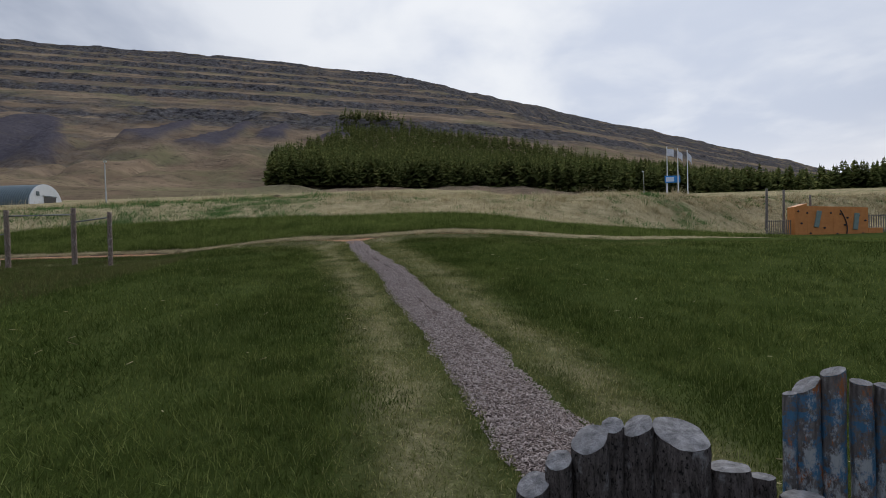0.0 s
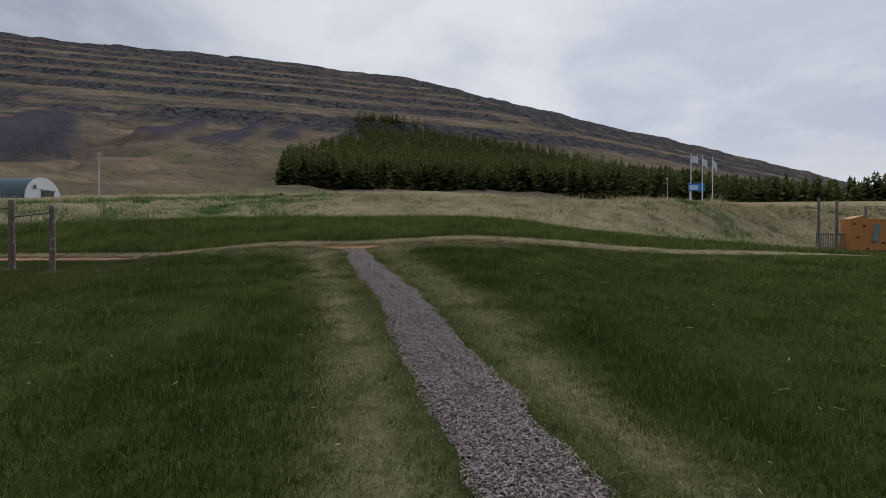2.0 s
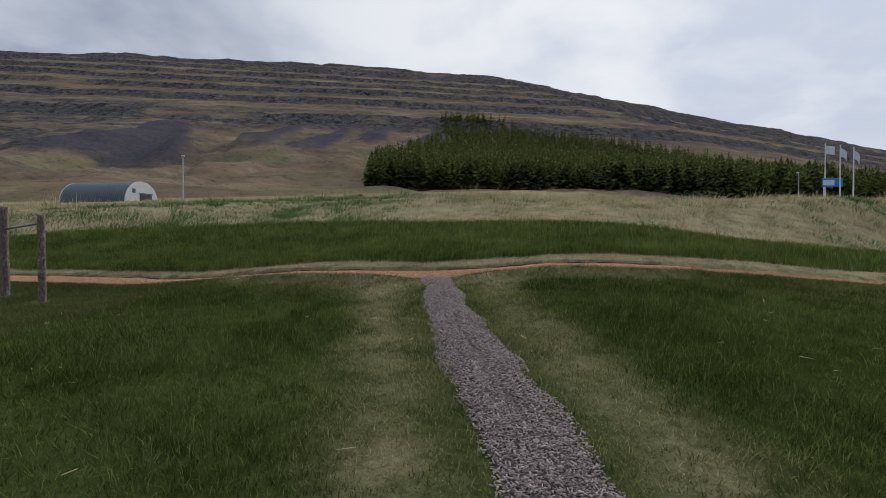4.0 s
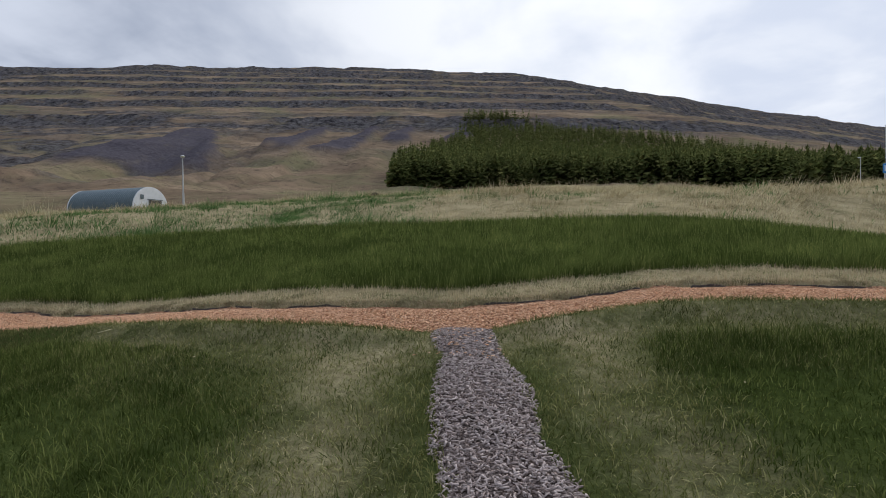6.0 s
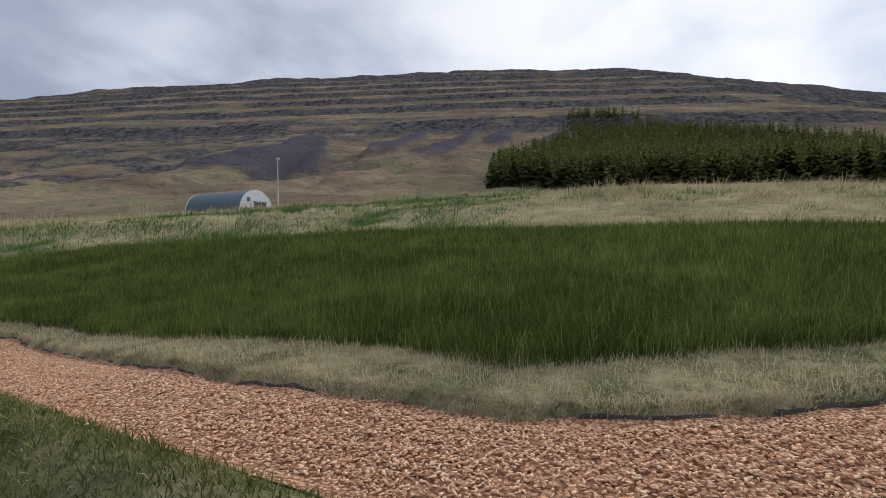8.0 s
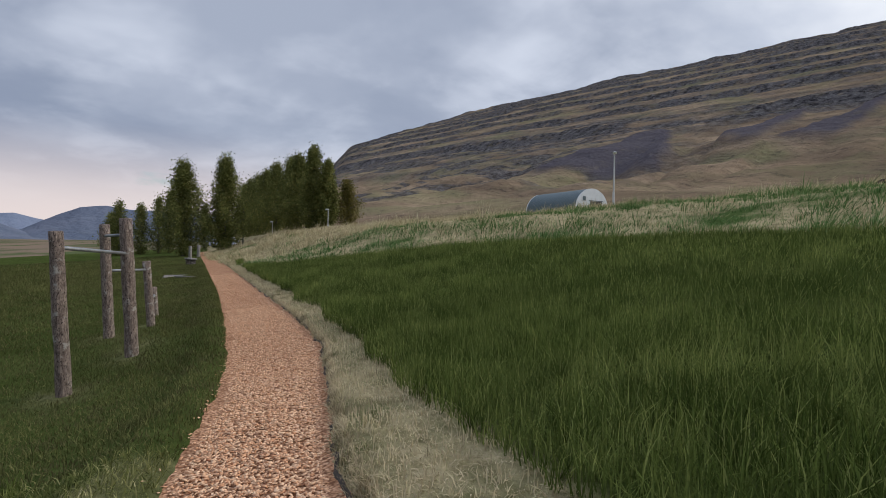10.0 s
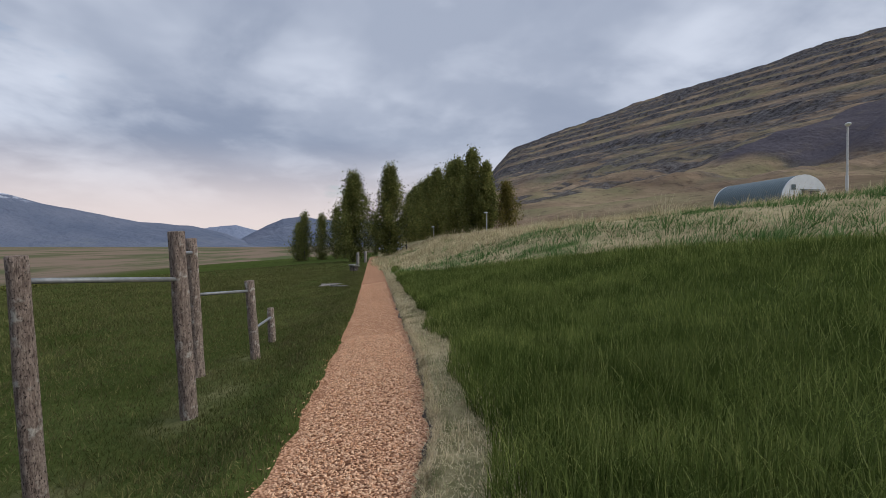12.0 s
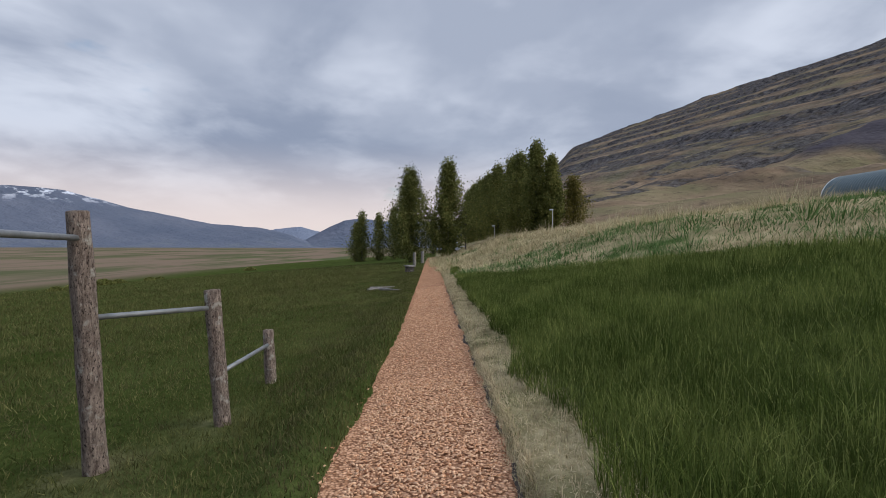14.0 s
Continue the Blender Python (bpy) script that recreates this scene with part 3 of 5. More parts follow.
    return tagged(ob, "long terraced mountain with dark basalt ledges and brown grass slopes", "mountain", kind="structure")


build_mountain()

# ---------------------------------------------------------------- grass, weeds and chips
rng = np.random.default_rng(7)
LINE = np.concatenate([np.stack([gravel_x(np.arange(-17, 0, 0.5)), np.arange(-17, 0, 0.5)], -1),
                       np.stack([np.arange(3, -40, -0.5), 0.5 * (near_edge(np.arange(3, -40, -0.5)) + far_edge(np.arange(3, -40, -0.5)))], -1)])


def off_line(x, y):
    """Distance to the middle of the two paths."""
    d = np.full(len(x), 1e9)
    for a, b in LINE:
        d = np.minimum(d, (x - a) ** 2 + (y - b) ** 2)
    return np.sqrt(d)


def scatter(box, dense, mask, bands=((0, 2), (2, 4), (4, 8), (8, 16), (16, 45)), reach=2.0, fall=1.4):
    """Points in a box, dense per square metre near the paths and thinner away from them. Returns x, y, d."""
    out = []
    for lo, hi in bands:
        pad = hi + 1
        x0, x1 = max(box[0], -40 - pad), min(box[1], 8 + pad)
        y0, y1 = max(box[2], -17 - pad), min(box[3], 3 + pad)
        if x1 <= x0 or y1 <= y0:
            continue
        top = dense * min(1.0, (reach / max(lo, reach)) ** fall)
        n = int(top * (x1 - x0) * (y1 - y0))
        x, y = rng.uniform(x0, x1, n), rng.uniform(y0, y1, n)
        keep = mask(x, y)
        x, y = x[keep], y[keep]
        d = off_line(x, y)
        keep = (d >= lo) & (d < hi) & (rng.random(len(x)) < dense * np.minimum(1, (reach / np.maximum(d, reach)) ** fall) / top)
        out.append(np.stack([x[keep], y[keep], d[keep]]))
    return np.concatenate(out, axis=1)


def blades(name, x, y, height, width, lean, mat, label, curl=True, base=-0.004):
    n = len(x)
    z = land(x, y) + hummocks(x, y) + base
    yaw = rng.uniform(0, 2 * math.pi, n)
    tilt = rng.normal(0, lean, n) + 0.08 if lean > 1.5 else rng.normal(lean, 0.35, n)
    side = np.stack([np.cos(yaw), np.sin(yaw), np.zeros(n)], -1)
    to = rng.uniform(0, 2 * math.pi, n)
    bend = np.stack([np.cos(to), np.sin(to), np.zeros(n)], -1)
    root = np.stack([x, y, z], -1)
    h = height[:, None]
    w = width[:, None]
    up = np.array([0, 0, 1.0])
    tip = root + up * h * np.cos(np.clip(tilt, -1.4, 1.4))[:, None] + bend * h * np.sin(np.clip(tilt, -1.4, 1.4))[:, None]
    if curl:
        mid = root + (tip - root) * 0.5 + up * h * 0.08 - bend * (h * np.sin(tilt)[:, None]) * 0.18
        v = np.stack([root - side * w / 2, root + side * w / 2, mid + side * w * 0.4, mid - side * w * 0.4, tip], 1).reshape(-1, 3)
        k = np.arange(n)[:, None] * 5
        faces = [k + np.array([[0, 1, 2, 3]]), k + np.array([[3, 2, 4]])]
    else:
        v = np.stack([root - side * w / 2, root + side * w / 2, tip], 1).reshape(-1, 3)
        faces = [np.arange(n)[:, None] * 3 + np.array([[0, 1, 2]])]
    ob = mesh_np(name, v, faces, mat)
    return tagged(ob, label, "grass", kind="stuff")


def width_at(d, w0):
    return w0 * np.maximum(1, d / 2.0) ** 0.66


def split_blades(name, p, height, w0, lean, mat, label, curled=2.6):
    """Curled blades near the paths, plain ones farther off."""
    x, y, d = p
    close = d < curled
    for tag, sel in ((True, close), (False, ~close)):
        if sel.any():
            blades(name, x[sel], y[sel], height[sel], width_at(d[sel], w0), lean, mat, label, tag)


def uneven(x, y, scale, seed):
    return fbm(x * scale, y * scale, 3, seed)


def strip_half(x, y):
    """Half the width of the mown ground along the bark chip path."""
    return np.where(x < gravel_x(y), 1.35, 1.45) + (uneven(x, y, 1.0, 4) - 0.5) * 1.3 + (rng.random(np.shape(x)) - 0.5) * 0.35


def worn(x, y):
    """How bleached the mown ground is: most in a band beside the bark chips, greener next to them."""
    g = np.abs(x - gravel_x(y))
    band = np.exp(-((g - 0.96) / 0.42) ** 2) * (y < near_edge(x) - 0.5)
    edge = np.exp(-((near_edge(x) - y - 0.55) / 0.6) ** 2) * (g < 4.5)
    return np.clip(np.maximum(band, 0.8 * edge) * (0.15 + 1.5 * uneven(x, y, 1.1, 41)), 0.04, 0.92)


def lawn(x, y):
    return sstep((-x - 3.0) / 3.5) + (uneven(x, y, 0.5, 12) - 0.5) * 0.3 > 0.5


def in_long(x, y):
    return (y < near_edge(x) - 0.45 - 0.5 * uneven(x, y, 0.9, 6) - 0.8 * uneven(x, y, 0.5, 16) * np.exp(-((x - 0.5) / 3.0) ** 2)) & (np.abs(x - gravel_x(y)) > strip_half(x, y)) & ~lawn(x, y)


def in_mown(x, y):
    g = np.abs(x - gravel_x(y))
    strip = (g < strip_half(x, y) + 0.1) & (g > gravel_half(y) - 0.03 + 0.12 * (uneven(x, y, 3, 5) - 0.5))
    edge = (y > near_edge(x) - 1.8) & ~lawn(x, y) & (g > gravel_half(y))
    return (strip | edge) & (y < near_edge(x) - 0.03)


def in_lawn(x, y):
    bare = sum(np.exp(-(((x - a) / 0.3) ** 2 + ((y - b) / 0.2) ** 2)) for a, b in ((-7.8, -0.8), (-9.35, -0.4), (-11.2, -0.9), (-12.1, -0.4)))
    return lawn(x, y) & (y < near_edge(x) - 0.02) & (bare < 0.6)


def in_verge(x, y):
    return (y > far_edge(x) + 0.02) & (y < tall_edge(x) + 0.15)


def in_field(x, y):
    return (y > tall_edge(x) + (uneven(x, y, 1.2, 7) - 0.5) * 0.5) & (y < foot_y(x) + (uneven(x, y, 0.5, 8) - 0.5) * 1.6)


p = scatter((-20, 30, -40, 3), 2100, in_long, fall=1.35)
h = (0.04 + 0.16 * uneven(p[0], p[1], 0.9, 21) ** 1.4) * rng.uniform(0.5, 1.3, p.shape[1]) * (0.4 + 0.6 * sstep((np.abs(p[0] - gravel_x(p[1])) - 1.0) / 1.3))
split_blades("long_grass", p, h, 0.0065, 0.65, MAT_LONG, "dark green uncut meadow grass in uneven tufts")
p = scatter((-20, 16, -22, 3), 3000, in_mown)
h = rng.uniform(0.025, 0.075, p.shape[1]) * (0.6 + 0.8 * uneven(p[0], p[1], 1.4, 22))
pale = rng.random(p.shape[1]) < worn(p[0], p[1])
split_blades("short_grass", p[:, ~pale], h[~pale] * 1.2, 0.006, 0.85, MAT_SHORT, "short green grass along the bark chip path", 1.5)
p, h = p[:, pale], h[pale]
split_blades("mown_grass", p, h, 0.0055, 1.1, MAT_MOWN, "pale yellow-green mown grass beside the paths", 1.5)
p = scatter((-75, 2, -40, 3), 1700, in_lawn, fall=1.5)
h = rng.uniform(0.03, 0.08, p.shape[1]) * (0.5 + 1.0 * uneven(p[0], p[1], 0.6, 23)) * (1 + 1.2 * sstep((-p[1] - 1.5) / 3))
split_blades("lawn_grass", p, h * 1.15, 0.008, 0.75, MAT_LAWN, "short green lawn beside the wood chip path", 1.6)
p = scatter((-60, 14, 0, 6.5), 1900, in_verge)
h = rng.uniform(0.03, 0.09, p.shape[1]) * (0.5 + 0.9 * uneven(p[0], p[1], 1.6, 24))
split_blades("dry_grass", p, h, 0.006, 1.7, MAT_DRY, "dry straw-coloured grass on the edge of the path")
p = scatter((-60, 26, 0, 24), 1900, in_field, fall=1.3)
h = (0.12 + 0.24 * uneven(p[0], p[1], 0.6, 25)) * rng.uniform(0.5, 1.2, p.shape[1])
split_blades("tall_grass", p, h, 0.0065, 0.45, MAT_FIELD, "tall lush green grass of the hayfield")


def build_bank():
    def weedy(x, y):
        e = (y - foot_y(x)) / 9
        patch = uneven(x, y, 0.22, 31) * 0.75 + 0.25 * uneven(x, y, 0.9, 32)
        west = sstep((-x - 4) / 5) * (1 - sstep((-x - 24) / 10))
        return patch + 0.25 * west - 0.12 * (1 - west) > 0.55 + 0.3 * np.maximum(0, e - 0.75)

    def tufts(name, n, each, choose, tall, wide, spread, mat, label):
        cx = rng.uniform(-75, 64, n)
        cy = foot_y(cx) + rng.uniform(-0.2, 17, n)
        keep = choose(cx, cy)
        cx, cy = cx[keep], cy[keep]
        size = rng.uniform(0.35, 1.4, len(cx)) * (0.3 + 1.5 * uneven(cx, cy, 0.7, 33) ** 1.6)
        size = np.where(rng.random(len(cx)) < 0.06, size * 1.9, size)
        far = np.maximum(0.45, np.hypot(cx + 4, cy) / 25)
        k = np.repeat(np.arange(len(cx)), each)
        a = rng.uniform(0, 6.283, len(k))
        r = rng.uniform(0.02, 1, len(k)) ** 0.6
        x0, y0 = cx[k] + np.cos(a) * r * spread * 0.5, cy[k] + np.sin(a) * r * spread * 0.5
        z0 = land(x0, y0) - 0.05
        h = tall * size[k] * rng.uniform(0.55, 1.1, len(k))
        out = h * (0.15 + 0.75 * r) * rng.uniform(0.5, 1.3, len(k))
        wind = 0.18 * h
        tip = np.stack([x0 + np.cos(a) * out + wind, y0 + np.sin(a) * out, z0 + np.maximum(0.06, h * (1.0 - 0.45 * r))], -1)
        b = a + math.pi / 2 + rng.normal(0, 0.5, len(k))
        w = (wide * far[k] * rng.uniform(0.6, 1.3, len(k)))[:, None] / 2
        side = np.stack([np.cos(b), np.sin(b), np.zeros(len(k))], -1) * w
        root = np.stack([x0, y0, z0], -1)
        v = np.stack([root - side, root + side, tip], 1).reshape(-1, 3)
        tagged(mesh_np(name, v, [np.arange(len(k))[:, None] * 3 + np.array([[0, 1, 2]])], mat), label, "grass", kind="stuff")

    tufts("straw_grass", 12000, 22, lambda x, y: ~weedy(x, y) | (rng.random(len(x)) < 0.25), 0.50, 0.026, 0.8, MAT_STRAW, "tall straw-coloured dry grass in tufts on the bank")
    tufts("weeds", 14000, 20, lambda x, y: weedy(x, y) | (rng.random(len(x)) < 0.10), 0.36, 0.046, 1.0, MAT_WEED, "dark green leafy weeds growing in patches on the bank")

build_bank()


def chips(name, x, y, lift, length, width, thick, tilt, mat, label):
    """Flat splinters of wood, thrown down at random."""
    n = len(x)
    yaw, a, b = rng.uniform(0, 6.283, n), rng.normal(0, tilt, n), rng.normal(0, tilt, n)
    L, W = length[:, None] / 2, width[:, None] / 2
    e1 = np.stack([np.cos(yaw) * np.cos(a), np.sin(yaw) * np.cos(a), np.sin(a)], -1)
    e2 = np.stack([-np.sin(yaw) * np.cos(b), np.cos(yaw) * np.cos(b), np.sin(b)], -1)
    e3 = np.cross(e1, e2)
    c = np.stack([x, y, land(x, y) + lift + rng.uniform(0, 0.012, n)], -1)
    t = thick[:, None] / 2
    jit = lambda: rng.uniform(0.55, 1.1, (n, 1))
    corners = [c - e1 * L * jit() - e2 * W * jit(), c + e1 * L * jit() - e2 * W * jit(), c + e1 * L * jit() + e2 * W * jit(), c - e1 * L * jit() + e2 * W * jit()]
    v = np.stack([q - e3 * t for q in corners] + [q + e3 * t for q in corners], 1).reshape(-1, 3)
    k = np.arange(n)[:, None] * 8
    f = [k + np.array([q]) for q in ((4, 5, 6, 7), (0, 1, 5, 4), (1, 2, 6, 5), (2, 3, 7, 6), (3, 0, 4, 7))]
    return tagged(mesh_np(name, v, f, mat), label, "wood chips", kind="stuff")


def build_chips():
    x = np.concatenate([rng.uniform(-13, 4.5, 40000), rng.uniform(-26, -13, 7000)])
    f = rng.uniform(0.01, 0.99, len(x))
    f = np.where(rng.random(len(x)) < 0.005, -np.abs(rng.normal(0, 0.045, len(x))), f)
    y = near_edge(x) + wobble(x, 1, 0.07) * (1 - f) + wobble(x, 2, 0.05) * f + f * (far_edge(x) - near_edge(x))
    y = np.concatenate([y, rng.uniform(-0.6, 0.2, 90)])
    x = np.concatenate([x, gravel_x(y[-90:]) + rng.normal(0, 0.16, 90)])
    m = len(x)
    f = np.concatenate([f, np.full(90, 0.5)])
    chips("wood_chips", x, y, 0.008 + 0.03 * np.maximum(-0.1, 1 - (2 * f - 1) ** 4), rng.uniform(0.010, 0.036, m), rng.uniform(0.007, 0.019, m), rng.uniform(0.002, 0.005, m), 0.24,
          MAT_CHIP, "loose orange wood chips covering the path")
    y = rng.uniform(-16.5, 0.15, 36000)
    f = rng.uniform(-1.05, 1.05, len(y))
    x = gravel_x(y) + f * gravel_half(y) + wobble(y, 3, 0.24) * (f < 0) + wobble(y, 4, 0.24) * (f > 0)
    m = len(x)
    chips("bark_chips", x, y, 0.004 + 0.03 * np.maximum(0, 1 - f ** 4), rng.uniform(0.012, 0.05, m), rng.uniform(0.005, 0.013, m), rng.uniform(0.002, 0.006, m), 0.32,
          MAT_BARK_CHIP, "loose grey-brown bark chips covering the narrow path")


build_chips()


def build_edge():
    """The low torn edge of turf along the far side of the wood chips, with its shadow gap in the colour."""
    xs = np.arange(4, -24, -0.05)
    d = np.array([-0.012, 0.004, 0.02, 0.05])
    hgt = np.array([-0.01, 0.035, 0.045, -0.01])
    X = np.repeat(xs[:, None], 4, 1)
    line = far_edge(X) + 0.02 + wobble(X, 2, 0.05) + (fbm(X * 6, X * 0 + 3, 3, 15) - 0.5) * 0.05
    Y = line + d[None]
    low = sstep((fbm(X * 3.5, X * 0 + 7, 4, 16) - 0.36) / 0.2)
    Z = land(X, line) + hgt[None] * low - 0.02 * (1 - low)
    ob = mesh_np("turf_edge", np.stack([X, Y, Z], -1).reshape(-1, 3), [grid_faces(len(xs), 4)[:, ::-1]], MAT_SOIL_SHADE, True)
    tagged(ob, "low torn edge of turf and soil, coloured dark for the shadow gap beside the path", "soil", kind="structure")

    n = 14000
    x = rng.uniform(-14, 4, n)
    y = far_edge(x) + 0.02 + wobble(x, 2, 0.05) + rng.uniform(0.0, 0.1, n)
    blades("edge_grass", x, y, rng.uniform(0.03, 0.085, n), np.full(n, 0.006), 1.0, MAT_DRY, "pale dead grass hanging over the edge of the path", True, 0.0)


build_edge()

# ---------------------------------------------------------------- forest on the slope


def conifers(name, x, y, z, height, mat, label, tiers=16, arms=6):
    n = len(x)
    V = []
    for i in range(tiers):
        f = i / tiers
        for j in range(arms):
            yaw = rng.uniform(0, 6.283, n)
            reach = height * 0.25 * (1 - f) ** 0.75 * rng.uniform(0.7, 1.25, n) + 0.12
            b = z + height * (0.06 + 0.90 * f + rng.uniform(-0.02, 0.02, n))
            half = reach * 0.42
            c, s = np.cos(yaw), np.sin(yaw)
            rise = height * 0.075
            V.append(np.stack([np.stack([x - s * half * 0.25, y + c * half * 0.25, b + rise], -1),
                               np.stack([x + c * reach * 0.75 - s * half, y + s * reach * 0.75 + c * half, b - 0.25 * reach * 0.3], -1),
                               np.stack([x + c * reach, y + s * reach, b + 0.15 * reach], -1),
                               np.stack([x + c * reach * 0.75 + s * half, y + s * reach * 0.75 - c * half, b - 0.25 * reach * 0.3], -1)], 1))
    v = np.concatenate(V, 0)
    top = np.stack([np.stack([x - 0.1, y, z + height * 0.88], -1), np.stack([x + 0.1, y, z + height * 0.88], -1), np.stack([x, y, z + height * 1.04], -1)], 1)
    k = np.arange(len(v))[:, None] * 4 + np.array([[0, 1, 2, 3]])
    k2 = len(v) * 4 + np.arange(n)[:, None] * 3 + np.array([[0, 1, 2]])
    ob = mesh_np(name, np.concatenate([v.reshape(-1, 3), top.reshape(-1, 3)]), [k, k2], mat)
    return tagged(ob, label, "forest", kind="stuff")


def polar(bearing, r):
    return r * np.cos(np.radians(bearing)), r * np.sin(np.radians(bearing))


def build_forest():
    b, r = rng.uniform(15, 114, 9500), rng.uniform(0, 1, 9500)
    r = 150 + 260 * r
    edge = 113.0 - 8.0 * sstep((r - 165) / 190) + (fbm(r / 30, r * 0, 3, 77) - 0.5) * 2
    depth = np.interp(b, [15, 50, 75, 92, 103, 108, 114], [250, 290, 345, 380, 415, 330, 230])
    front = np.interp(b, [15, 60, 114], [150, 150, 158])
    keep = (b < edge) & (r > front) & (r < depth)
    b, r = b[keep], r[keep]
    x, y = polar(b, r)
    z = np.maximum(hill(x, y), land(x, y)) - 0.5
    h = rng.uniform(8.5, 13.0, len(x)) * (1 - 0.3 * sstep((r - 230) / 90)) * (1 - 0.35 * sstep((75 - b) / 25))
    near = r < front[keep] + 30
    conifers("forest", x[near], y[near], z[near], h[near], MAT_CONIFER, "dense dark green conifer plantation at the foot of the mountain", 12, 6)
    conifers("forest_upper", x[~near], y[~near], z[~near], h[~near], MAT_CONIFER, "dark conifer trees higher on the mountain slope", 7, 4)


build_forest()

# ---------------------------------------------------------------- broadleaf trees


def tube(bm, a, b, ra, rb, sides=7):
    a, b = Vector(a), Vector(b)
    q = (b - a).to_track_quat("Z", "Y")
    rings = []
    for at, r in ((a, ra), (b, rb)):
        rings.append([bm.verts.new(at + q @ Vector((r * math.cos(2 * math.pi * i / sides), r * math.sin(2 * math.pi * i / sides), 0))) for i in range(sides)])
    for i in range(sides):
        bm.faces.new((rings[0][i], rings[0][(i + 1) % sides], rings[1][(i + 1) % sides], rings[1][i]))
    bm.faces.new(rings[1])
    bm.faces.new(rings[0][::-1])


def tree(x, y, height, radius, label, mat, leaves=5200, bare=0.08, narrow=1.0, leaf=0.24, group="trees by the path"):
    """A tapered trunk with rising limbs and a crown of many small leaves."""
    root = tagged(new("tree"), label, "tree", group)
    z = land_z(x, y) - 0.1
    root.location = (x, y, z)
    bm = bmesh.new()
    tube(bm, (0, 0, 0), (0.05, 0, height * 0.45), 0.03 * height / 1.6, 0.02 * height / 1.6)
    tube(bm, (0.05, 0, height * 0.45), (0, 0.05, height * 0.97), 0.02 * height / 1.6, 0.01)
    ends = []
    for i in range(46):
        f = bare + (0.97 - bare) * (i + 0.5) / 46
        yaw = i * 2.4 + random.uniform(-0.4, 0.4)
        g = min(1.0, f / 0.12) ** 0.6 * (1 - f ** 1.7) + 0.03
        reach = radius * g * random.uniform(0.6, 1.18)
        a = Vector((0, 0, height * f * 0.96))
        e = Vector((math.cos(yaw) * reach, math.sin(yaw) * reach, height * f + reach * 0.6 * narrow))
        e.z = min(e.z, height * 1.02)
        tube(bm, a, e, 0.035, 0.008, 4)
        ends.append((a, e))
    part("trunk", bm, MAT_TRUNK, root)
    pick = rng.integers(0, len(ends), leaves)
    A = np.array([tuple(q[0]) for q in ends])[pick]
    E = np.array([tuple(q[1]) for q in ends])[pick]
    t = rng.uniform(0.05, 1.06, leaves)[:, None]
    c = A * (1 - t) + E * t + rng.normal(0, 0.19 * radius ** 0.5, (leaves, 3)) * np.array([1, 1, 1.5])
    u = rng.normal(size=(leaves, 3))
    u /= np.linalg.norm(u, axis=1)[:, None]
    w = np.cross(u, rng.normal(size=(leaves, 3)))
    w /= np.linalg.norm(w, axis=1)[:, None]
    s = (rng.uniform(0.5, 1.2, leaves) * leaf / 2)[:, None]
    v = np.stack([c - u * s, c + w * s * 0.6, c + u * s, c - w * s * 0.6], 1).reshape(-1, 3)
    mesh_np("crown", v, [np.arange(leaves)[:, None] * 4 + np.array([[0, 1, 2, 3]])], mat, parent=root)
    return root


POPLAR = "tall columnar green poplar beside the chip path"
tree(-67.4, -1.7, 10.9, 2.9, POPLAR, MAT_LEAF, 24000, 0.03)
tree(-67.1, 2.7, 11.2, 2.8, POPLAR, MAT_LEAF, 24000, 0.02)
tree(-69.5, 4.9, 5.2, 0.8, "thin young poplar next to a tall poplar", MAT_LEAF, 700, 0.3)
ROW = "leafy poplar in a row behind the grassy bank"
for a, b, hh, rr in ((-66.2, 12.8, 10.6, 2.4), (-71, 11.8, 10.2, 2.8), (-76.5, 11.6, 10.6, 2.9), (-83, 10.4, 10.8, 2.9), (-90, 9.8, 10.6, 3.0),
                     (-98, 9.2, 10.8, 3.0), (-107, 8.6, 11, 3.0), (-116, 8.0, 11, 3.0), (-64.5, 14.2, 8.6, 1.5)):
    tree(a, b, hh, rr, ROW, MAT_LEAF, 14000, 0.01, leaf=0.28)
tree(-65.8, 17.0, 6.0, 2.2, "round yellow-green willow on the grassy bank", MAT_LEAF_PALE, 7000, 0.06, 0.6)
FARTREE = "small dark green tree at the edge of the meadow"
for a, b, hh, rr in ((-98, -11.9, 8.8, 2.2), (-97, -8.8, 8.2, 2.1), (-99, -6.4, 9.6, 2.0), (-96, -4.6, 10.2, 2.0), (-101, -13.4, 7.0, 2.0), (-110, 0.6, 8.5, 2.4), (-112, 3.6, 7.5, 2.4)):
    tree(a, b, hh, rr, FARTREE, MAT_LEAF, 4500, 0.02, 0.7, leaf=0.3)


def bush(x, y, size):
    root = tagged(new("bush"), "low dark green bush at the meadow's edge", "bush", "bushes")
    root.location = (x, y, land_z(x, y) - 0.05)
    n = 500
    c = rng.normal(0, 1, (n, 3))
    c /= np.linalg.norm(c, axis=1)[:, None]
    c = np.abs(c) * np.array([0, 0, 1]) * size * 0.8 + c * np.array([1.5, 1.5, 0]) * size * rng.uniform(0.4, 1, n)[:, None]
    u, w = rng.normal(size=(n, 3)), rng.normal(size=(n, 3))
    u, w = u / np.linalg.norm(u, axis=1)[:, None], w / np.linalg.norm(w, axis=1)[:, None]
    s = 0.22 * size
    v = np.stack([c - u * s, c + w * s, c + u * s, c - w * s], 1).reshape(-1, 3)
    mesh_np("leaves", v, [np.arange(n)[:, None] * 4 + np.array([[0, 1, 2, 3]])], MAT_LEAF, parent=root)


